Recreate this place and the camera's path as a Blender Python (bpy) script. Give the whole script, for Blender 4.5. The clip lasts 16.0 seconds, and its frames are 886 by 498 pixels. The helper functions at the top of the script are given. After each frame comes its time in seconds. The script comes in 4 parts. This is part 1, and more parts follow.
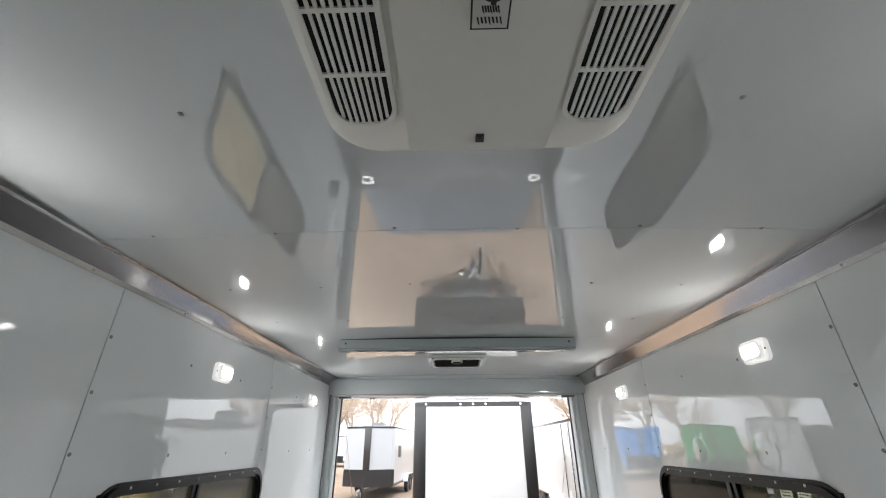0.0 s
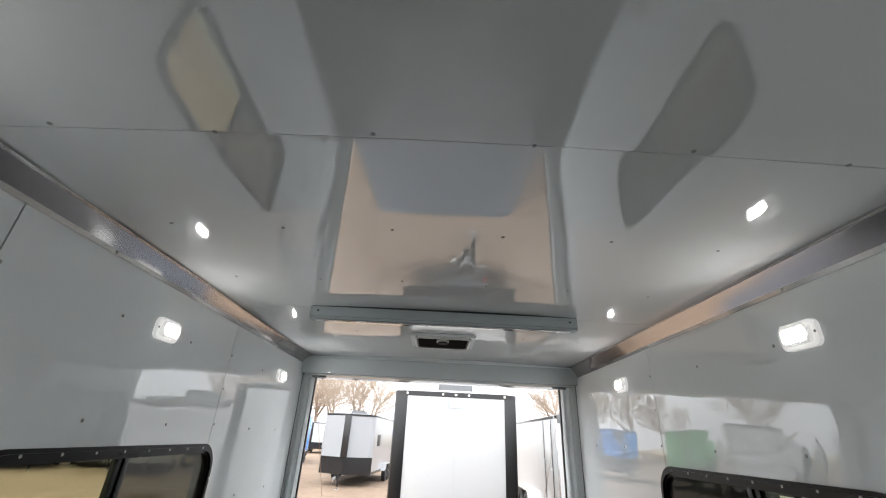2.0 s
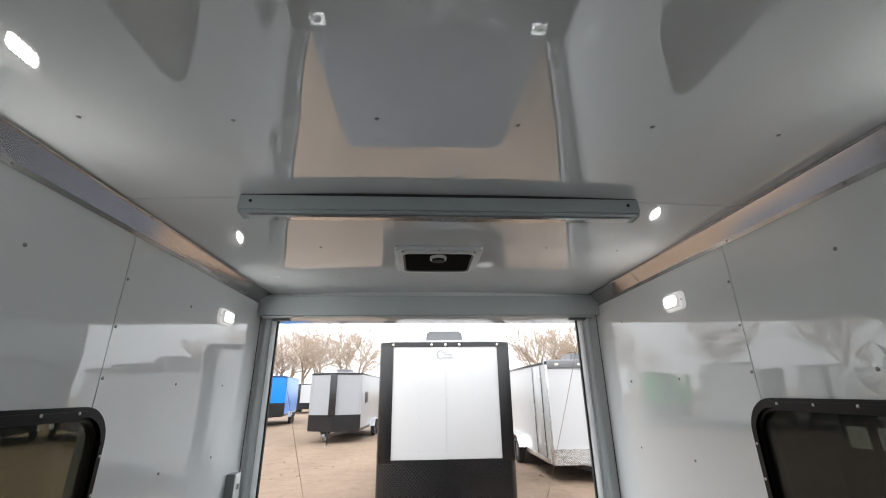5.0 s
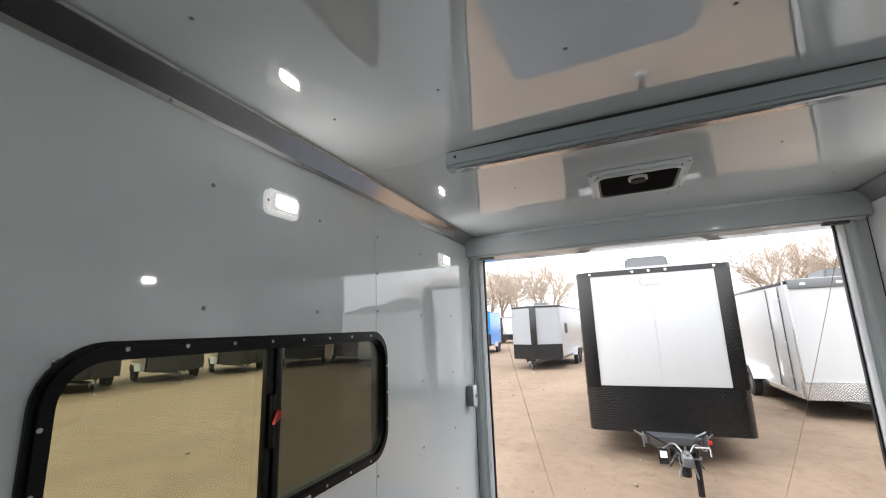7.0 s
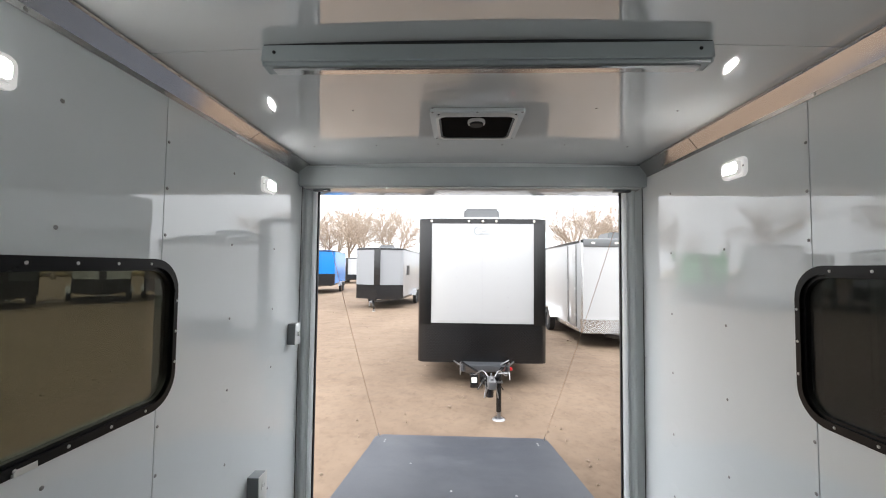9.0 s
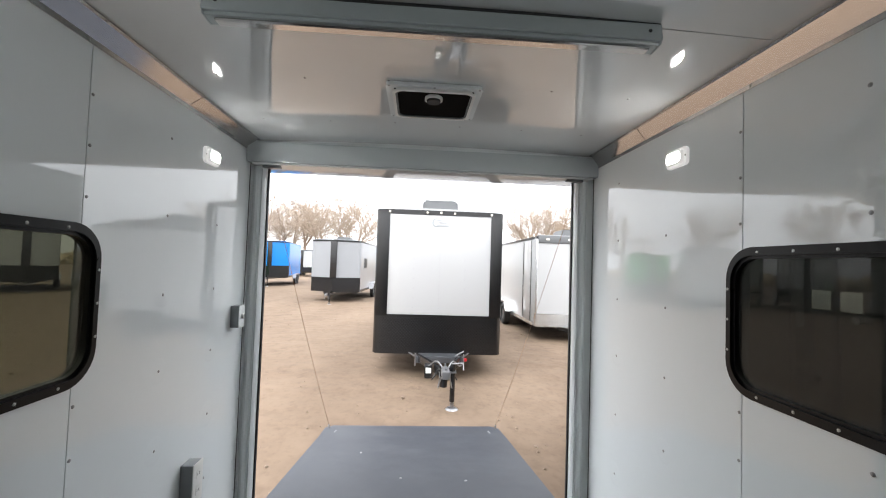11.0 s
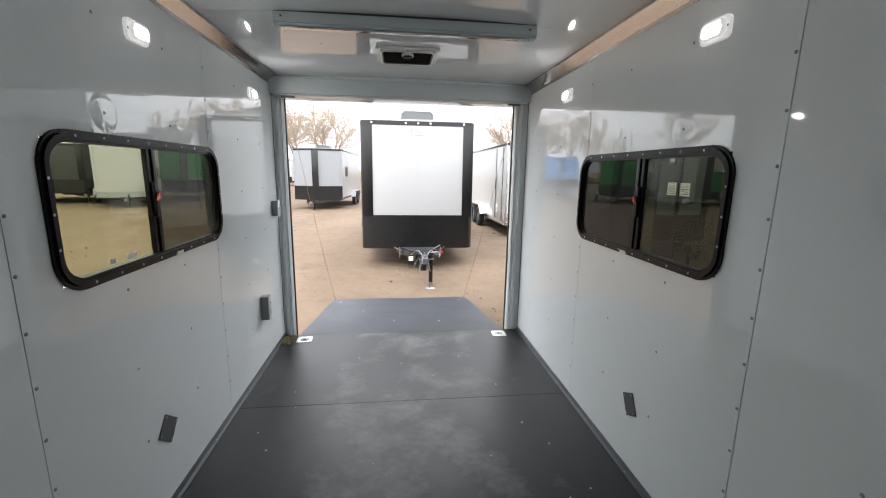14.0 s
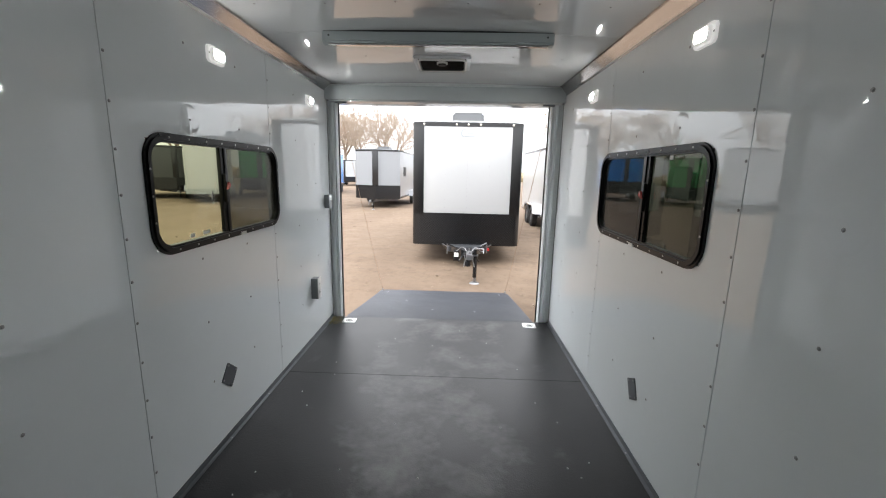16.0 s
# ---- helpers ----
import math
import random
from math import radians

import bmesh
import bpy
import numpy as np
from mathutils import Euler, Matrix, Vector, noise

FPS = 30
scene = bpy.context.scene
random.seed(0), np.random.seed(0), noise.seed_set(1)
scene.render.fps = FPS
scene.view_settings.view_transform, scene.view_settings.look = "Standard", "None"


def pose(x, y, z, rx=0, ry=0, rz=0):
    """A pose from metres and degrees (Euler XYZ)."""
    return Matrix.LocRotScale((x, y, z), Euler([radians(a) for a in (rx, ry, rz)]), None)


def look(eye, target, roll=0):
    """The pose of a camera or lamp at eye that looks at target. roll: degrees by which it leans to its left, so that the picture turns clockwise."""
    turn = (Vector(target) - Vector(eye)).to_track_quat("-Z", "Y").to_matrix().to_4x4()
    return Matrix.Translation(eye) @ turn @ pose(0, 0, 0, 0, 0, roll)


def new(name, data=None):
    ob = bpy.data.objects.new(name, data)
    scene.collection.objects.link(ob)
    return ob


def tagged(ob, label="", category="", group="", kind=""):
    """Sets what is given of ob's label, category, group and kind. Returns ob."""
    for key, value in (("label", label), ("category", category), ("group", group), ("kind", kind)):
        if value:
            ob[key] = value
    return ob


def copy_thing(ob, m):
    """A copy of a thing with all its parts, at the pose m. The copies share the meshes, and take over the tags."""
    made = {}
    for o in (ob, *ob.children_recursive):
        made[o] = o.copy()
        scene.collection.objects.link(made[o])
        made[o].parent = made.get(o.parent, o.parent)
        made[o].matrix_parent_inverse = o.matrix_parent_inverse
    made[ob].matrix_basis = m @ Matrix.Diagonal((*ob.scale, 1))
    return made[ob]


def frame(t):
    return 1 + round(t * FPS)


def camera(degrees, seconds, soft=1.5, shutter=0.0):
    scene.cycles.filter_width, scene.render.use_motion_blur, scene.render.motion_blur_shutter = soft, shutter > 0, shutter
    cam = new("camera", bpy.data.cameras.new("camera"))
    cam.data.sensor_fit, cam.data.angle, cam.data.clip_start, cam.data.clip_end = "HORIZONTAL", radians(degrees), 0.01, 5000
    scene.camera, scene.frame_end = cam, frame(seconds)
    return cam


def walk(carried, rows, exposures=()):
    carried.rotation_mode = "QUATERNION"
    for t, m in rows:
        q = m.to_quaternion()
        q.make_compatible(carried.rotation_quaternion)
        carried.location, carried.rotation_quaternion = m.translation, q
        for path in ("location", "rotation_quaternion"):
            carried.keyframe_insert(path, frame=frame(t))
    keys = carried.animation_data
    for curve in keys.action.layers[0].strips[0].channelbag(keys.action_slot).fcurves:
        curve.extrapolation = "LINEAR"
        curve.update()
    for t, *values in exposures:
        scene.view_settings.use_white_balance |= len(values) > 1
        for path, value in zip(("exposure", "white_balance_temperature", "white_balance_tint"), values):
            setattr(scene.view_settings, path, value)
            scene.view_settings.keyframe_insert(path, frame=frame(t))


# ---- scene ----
cam = camera(95.2, 16.0, 1.1)
PATH = [
    (0, (-0.025, -3.368, 1.591), (-0.063, -1.567, 2.462), -0.3),
    (0.5, (-0.018, -3.47, 1.562), (0.068, -1.649, 2.384), 0.5),
    (1, (-0.021, -3.44, 1.585), (0.102, -1.649, 2.467), -1.5),
    (1.5, (-0.023, -3.27, 1.573), (0.047, -1.466, 2.434), 1.2),
    (2, (-0.022, -3.078, 1.563), (-0.021, -1.265, 2.408), 2.8),
    (2.5, (-0.095, -2.874, 1.562), (0.01, -1.061, 2.398), 0.7),
    (3, (-0.148, -2.69, 1.549), (0.03, -0.837, 2.281), -2.1),
    (3.5, (-0.123, -2.496, 1.542), (0.012, -0.643, 2.284), -0.5),
    (6, (-0.066, -2.376, 1.516), (-0.036, -0.452, 2.061), -2.4),
    (6.5, (-0.099, -2.422, 1.512), (-0.547, -0.532, 1.989), -2.7),
    (7, (-0.121, -2.473, 1.497), (-0.89, -0.667, 1.881), -2.0),
    (7.5, (-0.114, -2.468, 1.493), (-0.892, -0.651, 1.798), -1.6),
    (8, (-0.116, -2.462, 1.482), (-0.808, -0.596, 1.679), -1.0),
    (8.5, (-0.094, -2.395, 1.478), (-0.463, -0.432, 1.594), 0.3),
    (9, (-0.065, -2.341, 1.477), (-0.14, -0.345, 1.568), 0.6),
    (11.5, (-0.039, -2.314, 1.402), (0.119, -0.321, 1.462), 1.6),
    (12, (-0.083, -2.476, 1.408), (0.14, -0.491, 1.304), 1.4),
    (12.5, (-0.09, -2.708, 1.379), (0.198, -0.746, 1.118), 1.5),
    (13, (-0.109, -2.889, 1.389), (0.171, -0.937, 1.054), 0.8),
    (13.5, (-0.081, -3.115, 1.388), (0.167, -1.164, 1.025), 1.0),
    (14, (-0.067, -3.316, 1.39), (0.16, -1.365, 1.015), 0.9),
    (14.5, (-0.069, -3.5, 1.387), (0.108, -1.548, 0.992), 0.8),
    (15, (-0.027, -3.574, 1.377), (0.077, -1.613, 0.999), 1.5),
    (15.5, (0.064, -3.579, 1.383), (0.083, -1.614, 1.011), 1.5),
    (16, (0.116, -3.565, 1.369), (0.061, -1.601, 0.993), 1.2),
]
walk(cam, [(t, look(eye, target, roll)) for t, eye, target, roll in PATH], [(0, 1.28), (1.0, 1.32), (2.0, 1.02), (3.5, 0.72), (6, 0.70), (7.2, 0.90), (9, 0.84), (12, 0.84), (14, 0.88), (16, 0.86)])

# ---- world and light ----
SUN_EL, SUN_AZ = radians(48), radians(215)
world = bpy.data.worlds.new("overcast")
scene.world = world
world.use_nodes = True
wn = world.node_tree
wn.nodes.clear()
sky = wn.nodes.new("ShaderNodeTexSky")
sky.sky_type, sky.sun_disc = "NISHITA", False
sky.sun_elevation, sky.sun_rotation = SUN_EL, SUN_AZ
sky.air_density, sky.dust_density = 1.0, 4.0
grey = wn.nodes.new("ShaderNodeHueSaturation")
grey.inputs["Saturation"].default_value = 0.12
cloud = wn.nodes.new("ShaderNodeMixRGB")
cloud.inputs[0].default_value = 0.72
cloud.inputs[2].default_value = (9.0, 9.2, 9.55, 1)
# overcast: three times as bright overhead as at the horizon
way = wn.nodes.new("ShaderNodeTexCoord")
split = wn.nodes.new("ShaderNodeSeparateXYZ")
rise = wn.nodes.new("ShaderNodeMapRange")
rise.inputs["From Min"].default_value, rise.inputs["From Max"].default_value = 0.0, 1.0
rise.inputs["To Min"].default_value, rise.inputs["To Max"].default_value = 0.48, 1.44
dome = wn.nodes.new("ShaderNodeMixRGB")
dome.blend_type = "MULTIPLY"
dome.inputs[0].default_value = 1.0
back = wn.nodes.new("ShaderNodeBackground")
back.inputs["Strength"].default_value = 0.32
wout = wn.nodes.new("ShaderNodeOutputWorld")
wn.links.new(sky.outputs[0], grey.inputs["Color"])
wn.links.new(grey.outputs[0], cloud.inputs[1])
wn.links.new(way.outputs["Generated"], split.inputs[0])
wn.links.new(split.outputs["Z"], rise.inputs["Value"])
wn.links.new(cloud.outputs[0], dome.inputs[1])
wn.links.new(rise.outputs[0], dome.inputs[2])
wn.links.new(dome.outputs[0], back.inputs["Color"])
wn.links.new(back.outputs[0], wout.inputs["Surface"])
sun_data = bpy.data.lights.new("sun", "SUN")
sun_data.energy, sun_data.angle, sun_data.color = 0.5, radians(25), (1, 0.97, 0.92)
sun = new("sun", sun_data)
sun.matrix_world = look((0, 0, 30), (0 - 30 * math.cos(SUN_EL) * math.sin(SUN_AZ), 0 - 30 * math.cos(SUN_EL) * math.cos(SUN_AZ), 30 - 30 * math.sin(SUN_EL)))
LAMP_POWER = 225.0


# ---- materials ----
def material(name, colour, rough=0.5, metal=0.0, second=None, scale=4.0, amount=0.5, fine=0.0, fine_scale=200.0,
             wave=0.0, wave_scale=1.3, rough_var=0.0, ior=1.5, coat=0.0, spec=0.5):
    """Principled surface: blotches of a second colour, fine relief, long waves of thin sheet, uneven gloss."""
    m = bpy.data.materials.new(name)
    m.use_nodes = True
    nt = m.node_tree
    b = nt.nodes["Principled BSDF"]
    b.inputs["Roughness"].default_value, b.inputs["Metallic"].default_value = rough, metal
    b.inputs["IOR"].default_value = ior
    b.inputs["Specular IOR Level"].default_value = spec
    b.inputs["Coat Weight"].default_value = coat
    b.inputs["Coat Roughness"].default_value = 0.04
    tc = nt.nodes.new("ShaderNodeTexCoord")
    geo = nt.nodes.new("ShaderNodeNewGeometry")
    pos = geo.outputs["Position"]
    second = second or tuple(c * 0.86 for c in colour)
    n1 = nt.nodes.new("ShaderNodeTexNoise")
    n1.inputs["Scale"].default_value, n1.inputs["Detail"].default_value, n1.inputs["Roughness"].default_value = scale, 6, 0.62
    nt.links.new(pos, n1.inputs["Vector"])
    r1 = nt.nodes.new("ShaderNodeValToRGB")
    r1.color_ramp.elements[0].position, r1.color_ramp.elements[1].position = 0.5 - 0.28, 0.5 + 0.28
    r1.color_ramp.elements[0].color, r1.color_ramp.elements[1].color = (*second, 1), (*colour, 1)
    nt.links.new(n1.outputs["Fac"], r1.inputs["Fac"])
    n2 = nt.nodes.new("ShaderNodeTexNoise")
    n2.inputs["Scale"].default_value, n2.inputs["Detail"].default_value = scale * 14, 4
    nt.links.new(pos, n2.inputs["Vector"])
    mix = nt.nodes.new("ShaderNodeMixRGB")
    mix.blend_type = "MULTIPLY"
    mix.inputs[0].default_value = amount * 0.35
    nt.links.new(r1.outputs[0], mix.inputs[1])
    nt.links.new(n2.outputs["Fac"], mix.inputs[2])
    base = nt.nodes.new("ShaderNodeMixRGB")
    base.inputs[0].default_value = amount
    base.inputs[1].default_value = (*colour, 1)
    nt.links.new(mix.outputs[0], base.inputs[2])
    nt.links.new(base.outputs[0], b.inputs["Base Color"])
    if rough_var:
        mr = nt.nodes.new("ShaderNodeMapRange")
        mr.inputs["To Min"].default_value, mr.inputs["To Max"].default_value = max(rough - rough_var, 0.02), rough + rough_var
        nt.links.new(n1.outputs["Fac"], mr.inputs["Value"])
        nt.links.new(mr.outputs[0], b.inputs["Roughness"])
    last = None
    if wave:
        nw = nt.nodes.new("ShaderNodeTexNoise")
        nw.inputs["Scale"].default_value, nw.inputs["Detail"].default_value = wave_scale, 1.0
        nt.links.new(pos, nw.inputs["Vector"])
        bw = nt.nodes.new("ShaderNodeBump")
        bw.inputs["Strength"].default_value, bw.inputs["Distance"].default_value = 1.0, wave
        nt.links.new(nw.outputs["Fac"], bw.inputs["Height"])
        last = bw
    if fine:
        nf = nt.nodes.new("ShaderNodeTexNoise")
        nf.inputs["Scale"].default_value, nf.inputs["Detail"].default_value = fine_scale, 3
        nt.links.new(pos, nf.inputs["Vector"])
        bf = nt.nodes.new("ShaderNodeBump")
        bf.inputs["Strength"].default_value, bf.inputs["Distance"].default_value = min(1.0, fine), 0.004
        nt.links.new(nf.outputs["Fac"], bf.inputs["Height"])
        if last:
            nt.links.new(last.outputs[0], bf.inputs["Normal"])
        last = bf
    if last:
        nt.links.new(last.outputs[0], b.inputs["Normal"])
    return m


def glowing(name, colour, strength):
    m = bpy.data.materials.new(name)
    m.use_nodes = True
    b = m.node_tree.nodes["Principled BSDF"]
    b.inputs["Base Color"].default_value = (0.9, 0.9, 0.9, 1)
    b.inputs["Emission Color"].default_value = (*colour, 1)
    b.inputs["Emission Strength"].default_value = strength
    return m


def pane_glass(name, tint, veil=0.0):
    """Thin tinted glass: lets light through in its tint and mirrors by Fresnel; a veil is the mesh of a screen behind it."""
    m = bpy.data.materials.new(name)
    m.use_nodes = True
    nt = m.node_tree
    nt.nodes.clear()
    out = nt.nodes.new("ShaderNodeOutputMaterial")
    clear = nt.nodes.new("ShaderNodeBsdfTransparent")
    clear.inputs["Color"].default_value = (*tint, 1)
    gloss = nt.nodes.new("ShaderNodeBsdfGlossy")
    gloss.inputs["Roughness"].default_value = 0.0
    lw = nt.nodes.new("ShaderNodeLayerWeight")
    lw.inputs["Blend"].default_value = 0.5
    pw = nt.nodes.new("ShaderNodeMath")
    pw.operation, pw.inputs[1].default_value = "POWER", 4.0
    fres = nt.nodes.new("ShaderNodeMath")
    fres.operation, fres.inputs[1].default_value, fres.inputs[2].default_value = "MULTIPLY_ADD", 0.4, 0.02
    nt.links.new(lw.outputs["Facing"], pw.inputs[0])
    nt.links.new(pw.outputs[0], fres.inputs[0])
    mix = nt.nodes.new("ShaderNodeMixShader")
    nt.links.new(fres.outputs[0], mix.inputs["Fac"])
    nt.links.new(clear.outputs[0], mix.inputs[1])
    nt.links.new(gloss.outputs[0], mix.inputs[2])
    last = mix
    if veil:
        mesh = nt.nodes.new("ShaderNodeBsdfDiffuse")
        mesh.inputs["Color"].default_value = (0.30, 0.30, 0.29, 1)
        last = nt.nodes.new("ShaderNodeMixShader")
        last.inputs["Fac"].default_value = veil
        nt.links.new(mix.outputs[0], last.inputs[1])
        nt.links.new(mesh.outputs[0], last.inputs[2])
    nt.links.new(last.outputs[0], out.inputs["Surface"])
    return m


def rubber_floor(name, dark, light, rough):
    m = material(name, dark, rough, second=light, scale=1.6, amount=0.9, rough_var=0.12, spec=0.35)
    nt = m.node_tree
    b = nt.nodes["Principled BSDF"]
    geo = nt.nodes.new("ShaderNodeNewGeometry")
    v = nt.nodes.new("ShaderNodeTexVoronoi")
    v.inputs["Scale"].default_value = 150
    v.feature = "F1"
    bump = nt.nodes.new("ShaderNodeBump")
    bump.inputs["Strength"].default_value, bump.inputs["Distance"].default_value = 0.16, 0.003
    nt.links.new(geo.outputs["Position"], v.inputs["Vector"])
    nt.links.new(v.outputs["Distance"], bump.inputs["Height"])
    nt.links.new(bump.outputs[0], b.inputs["Normal"])
    # scuffed dusty patches
    n = nt.nodes.new("ShaderNodeTexNoise")
    n.inputs["Scale"].default_value, n.inputs["Detail"].default_value, n.inputs["Distortion"].default_value = 3.0, 9, 0.25
    nt.links.new(geo.outputs["Position"], n.inputs["Vector"])
    ramp = nt.nodes.new("ShaderNodeValToRGB")
    ramp.color_ramp.elements[0].position, ramp.color_ramp.elements[1].position = 0.47, 0.80
    ramp.color_ramp.elements[0].color = (*dark, 1)
    ramp.color_ramp.elements[1].color = (*light, 1)
    # feet keep to the middle: fewer scuffs towards the walls
    parts = nt.nodes.new("ShaderNodeSeparateXYZ")
    side = nt.nodes.new("ShaderNodeMath")
    side.operation = "ABSOLUTE"
    trail = nt.nodes.new("ShaderNodeMapRange")
    trail.interpolation_type = "SMOOTHSTEP"
    trail.inputs["From Min"].default_value, trail.inputs["From Max"].default_value = 0.15, 0.85
    trail.inputs["To Min"].default_value, trail.inputs["To Max"].default_value = 1.08, 0.72
    grit = nt.nodes.new("ShaderNodeTexNoise")
    grit.inputs["Scale"].default_value, grit.inputs["Detail"].default_value = 26.0, 6
    speck = nt.nodes.new("ShaderNodeMath")
    speck.operation, speck.inputs[1].default_value, speck.inputs[2].default_value = "MULTIPLY_ADD", 0.22, -0.11
    both = nt.nodes.new("ShaderNodeMath")
    both.operation = "ADD"
    fac = nt.nodes.new("ShaderNodeMath")
    fac.operation = "MULTIPLY"
    nt.links.new(geo.outputs["Position"], parts.inputs[0])
    nt.links.new(parts.outputs["X"], side.inputs[0])
    nt.links.new(side.outputs[0], trail.inputs["Value"])
    nt.links.new(geo.outputs["Position"], grit.inputs["Vector"])
    nt.links.new(grit.outputs["Fac"], speck.inputs[0])
    nt.links.new(n.outputs["Fac"], both.inputs[0])
    nt.links.new(speck.outputs[0], both.inputs[1])
    nt.links.new(both.outputs[0], fac.inputs[0])
    nt.links.new(trail.outputs[0], fac.inputs[1])
    nt.links.new(fac.outputs[0], ramp.inputs["Fac"])
    nt.links.new(ramp.outputs[0], b.inputs["Base Color"])
    return m


def diamond_plate(name, colour, rough, metal):
    """Tread plate: crossed raised lozenges as relief, their tops coloured paler for highlights."""
    m = material(name, colour, rough, metal, scale=3, amount=0.4)
    nt = m.node_tree
    b = nt.nodes["Principled BSDF"]
    tc = nt.nodes.new("ShaderNodeTexCoord")
    mp = nt.nodes.new("ShaderNodeMapping")
    mp.inputs["Rotation"].default_value = (0, radians(45), 0)
    heights = []
    for axis in ("X", "Z"):
        wv = nt.nodes.new("ShaderNodeTexWave")
        wv.bands_direction = axis
        wv.inputs["Scale"].default_value, wv.inputs["Distortion"].default_value = 9.0, 0.0
        nt.links.new(mp.outputs[0], wv.inputs["Vector"])
        heights.append(wv.outputs["Fac"])
    mul = nt.nodes.new("ShaderNodeMath")
    mul.operation = "MULTIPLY"
    nt.links.new(heights[0], mul.inputs[0])
    nt.links.new(heights[1], mul.inputs[1])
    bump = nt.nodes.new("ShaderNodeBump")
    bump.inputs["Strength"].default_value, bump.inputs["Distance"].default_value = 0.55, 0.005
    # highlights on the lozenge tops, painted as a slightly paler colour
    glint = nt.nodes.new("ShaderNodeMixRGB")
    glint.blend_type = "ADD"
    glint.inputs[2].default_value = (0.004, 0.004, 0.0044, 1)
    top = nt.nodes.new("ShaderNodeMapRange")
    top.inputs["From Min"].default_value, top.inputs["From Max"].default_value = 0.45, 0.9
    nt.links.new(mul.outputs[0], top.inputs["Value"])
    nt.links.new(top.outputs[0], glint.inputs[0])
    nt.links.new(b.inputs["Base Color"].links[0].from_socket, glint.inputs[1])
    nt.links.new(glint.outputs[0], b.inputs["Base Color"])
    nt.links.new(tc.outputs["Object"], mp.inputs["Vector"])
    nt.links.new(mul.outputs[0], bump.inputs["Height"])
    nt.links.new(bump.outputs[0], b.inputs["Normal"])
    return m


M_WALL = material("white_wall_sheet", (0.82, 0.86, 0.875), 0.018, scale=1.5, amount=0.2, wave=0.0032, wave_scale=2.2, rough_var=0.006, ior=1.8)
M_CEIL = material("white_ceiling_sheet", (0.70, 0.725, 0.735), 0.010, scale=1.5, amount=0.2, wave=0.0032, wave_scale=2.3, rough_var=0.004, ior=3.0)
M_TRIM = material("pale_grey_painted_steel", (0.85, 0.885, 0.895), 0.12, scale=6, amount=0.4, rough_var=0.06, fine=0.05)
M_HEADER = material("blue_grey_header_paint", (0.55, 0.595, 0.61), 0.10, scale=6, amount=0.3, rough_var=0.04, wave=0.001, wave_scale=5)
M_STRIP = material("grey_painted_profile", (0.42, 0.47, 0.485), 0.25, scale=6, amount=0.35)
M_BRUSHED = material("brushed_aluminium", (0.62, 0.60, 0.59), 0.12, 0.95, scale=1.5, amount=0.2, rough_var=0.04, wave=0.002, wave_scale=4)
M_BASE = material("dull_grey_metal", (0.12, 0.13, 0.14), 0.35, 0.4, scale=8, amount=0.6, rough_var=0.1)
M_SCREW = material("zinc_screw", (0.34, 0.34, 0.34), 0.28, 0.85, scale=60, amount=0.5)
M_SEAM = material("dark_joint", (0.03, 0.032, 0.035), 0.8)
M_BLACK = material("black_powder_coat", (0.0045, 0.0045, 0.005), 0.30, scale=20, amount=0.5, rough_var=0.08, spec=0.2)
M_GASKET = material("black_rubber_gasket", (0.008, 0.008, 0.009), 0.6)
M_FLOOR = rubber_floor("black_rubber_floor", (0.010, 0.010, 0.0115), (0.135, 0.132, 0.134), 0.40)
M_RAMP = rubber_floor("grey_rubber_ramp", (0.031, 0.035, 0.044), (0.052, 0.056, 0.066), 0.5)
M_CREAM = material("cream_plastic", (0.93, 0.915, 0.86), 0.38, scale=5, amount=0.2, fine=0.06, fine_scale=400)
M_WHITEP = material("white_plastic", (0.74, 0.74, 0.72), 0.3, scale=10, amount=0.2)
M_DARK = material("dark_void", (0.006, 0.006, 0.007), 0.6)
M_MESH = material("dark_mesh", (0.008, 0.007, 0.007), 0.9, fine=0.6, fine_scale=500, spec=0.05)
M_GREYBOX = material("grey_plastic_box", (0.26, 0.28, 0.29), 0.4, scale=10, amount=0.3)
M_RED = material("red_plastic", (0.5, 0.015, 0.02), 0.3)
M_STICKER = material("white_label", (0.80, 0.79, 0.74), 0.5, scale=40, amount=0.4)
M_INK = material("black_ink", (0.02, 0.02, 0.02), 0.5)
M_DRING = material("zinc_plate", (0.66, 0.66, 0.64), 0.3, 0.55, scale=30, amount=0.4)
M_DEBRIS = material("straw_debris", (0.20, 0.17, 0.08), 0.9, scale=40, amount=0.9)
M_LED = glowing("lit_led", (1.0, 0.985, 0.95), LAMP_POWER)
M_LENS = glowing("lit_lens", (1.0, 0.985, 0.95), 3.0)
M_BEZEL = glowing("clear_lit_bezel", (1.0, 0.985, 0.95), 0.2)
G_CLEAR = pane_glass("window_glass", (0.64, 0.65, 0.535))
G_DARK = pane_glass("screened_window_glass", (0.31, 0.315, 0.265), 0.08)
# right panes: same glass, the dimmer light outside put into a darker tint
G_DIMMED = pane_glass("dimmed_window_glass", (0.46, 0.475, 0.41))
G_DIMMED_DARK = pane_glass("dimmed_screened_glass", (0.23, 0.24, 0.215), 0.08)
M_DIRT = material("dirt", (0.200, 0.147, 0.106), 0.95, second=(0.163, 0.117, 0.083), scale=0.35, amount=0.9, wave=0.04, wave_scale=2.4, spec=0.2)
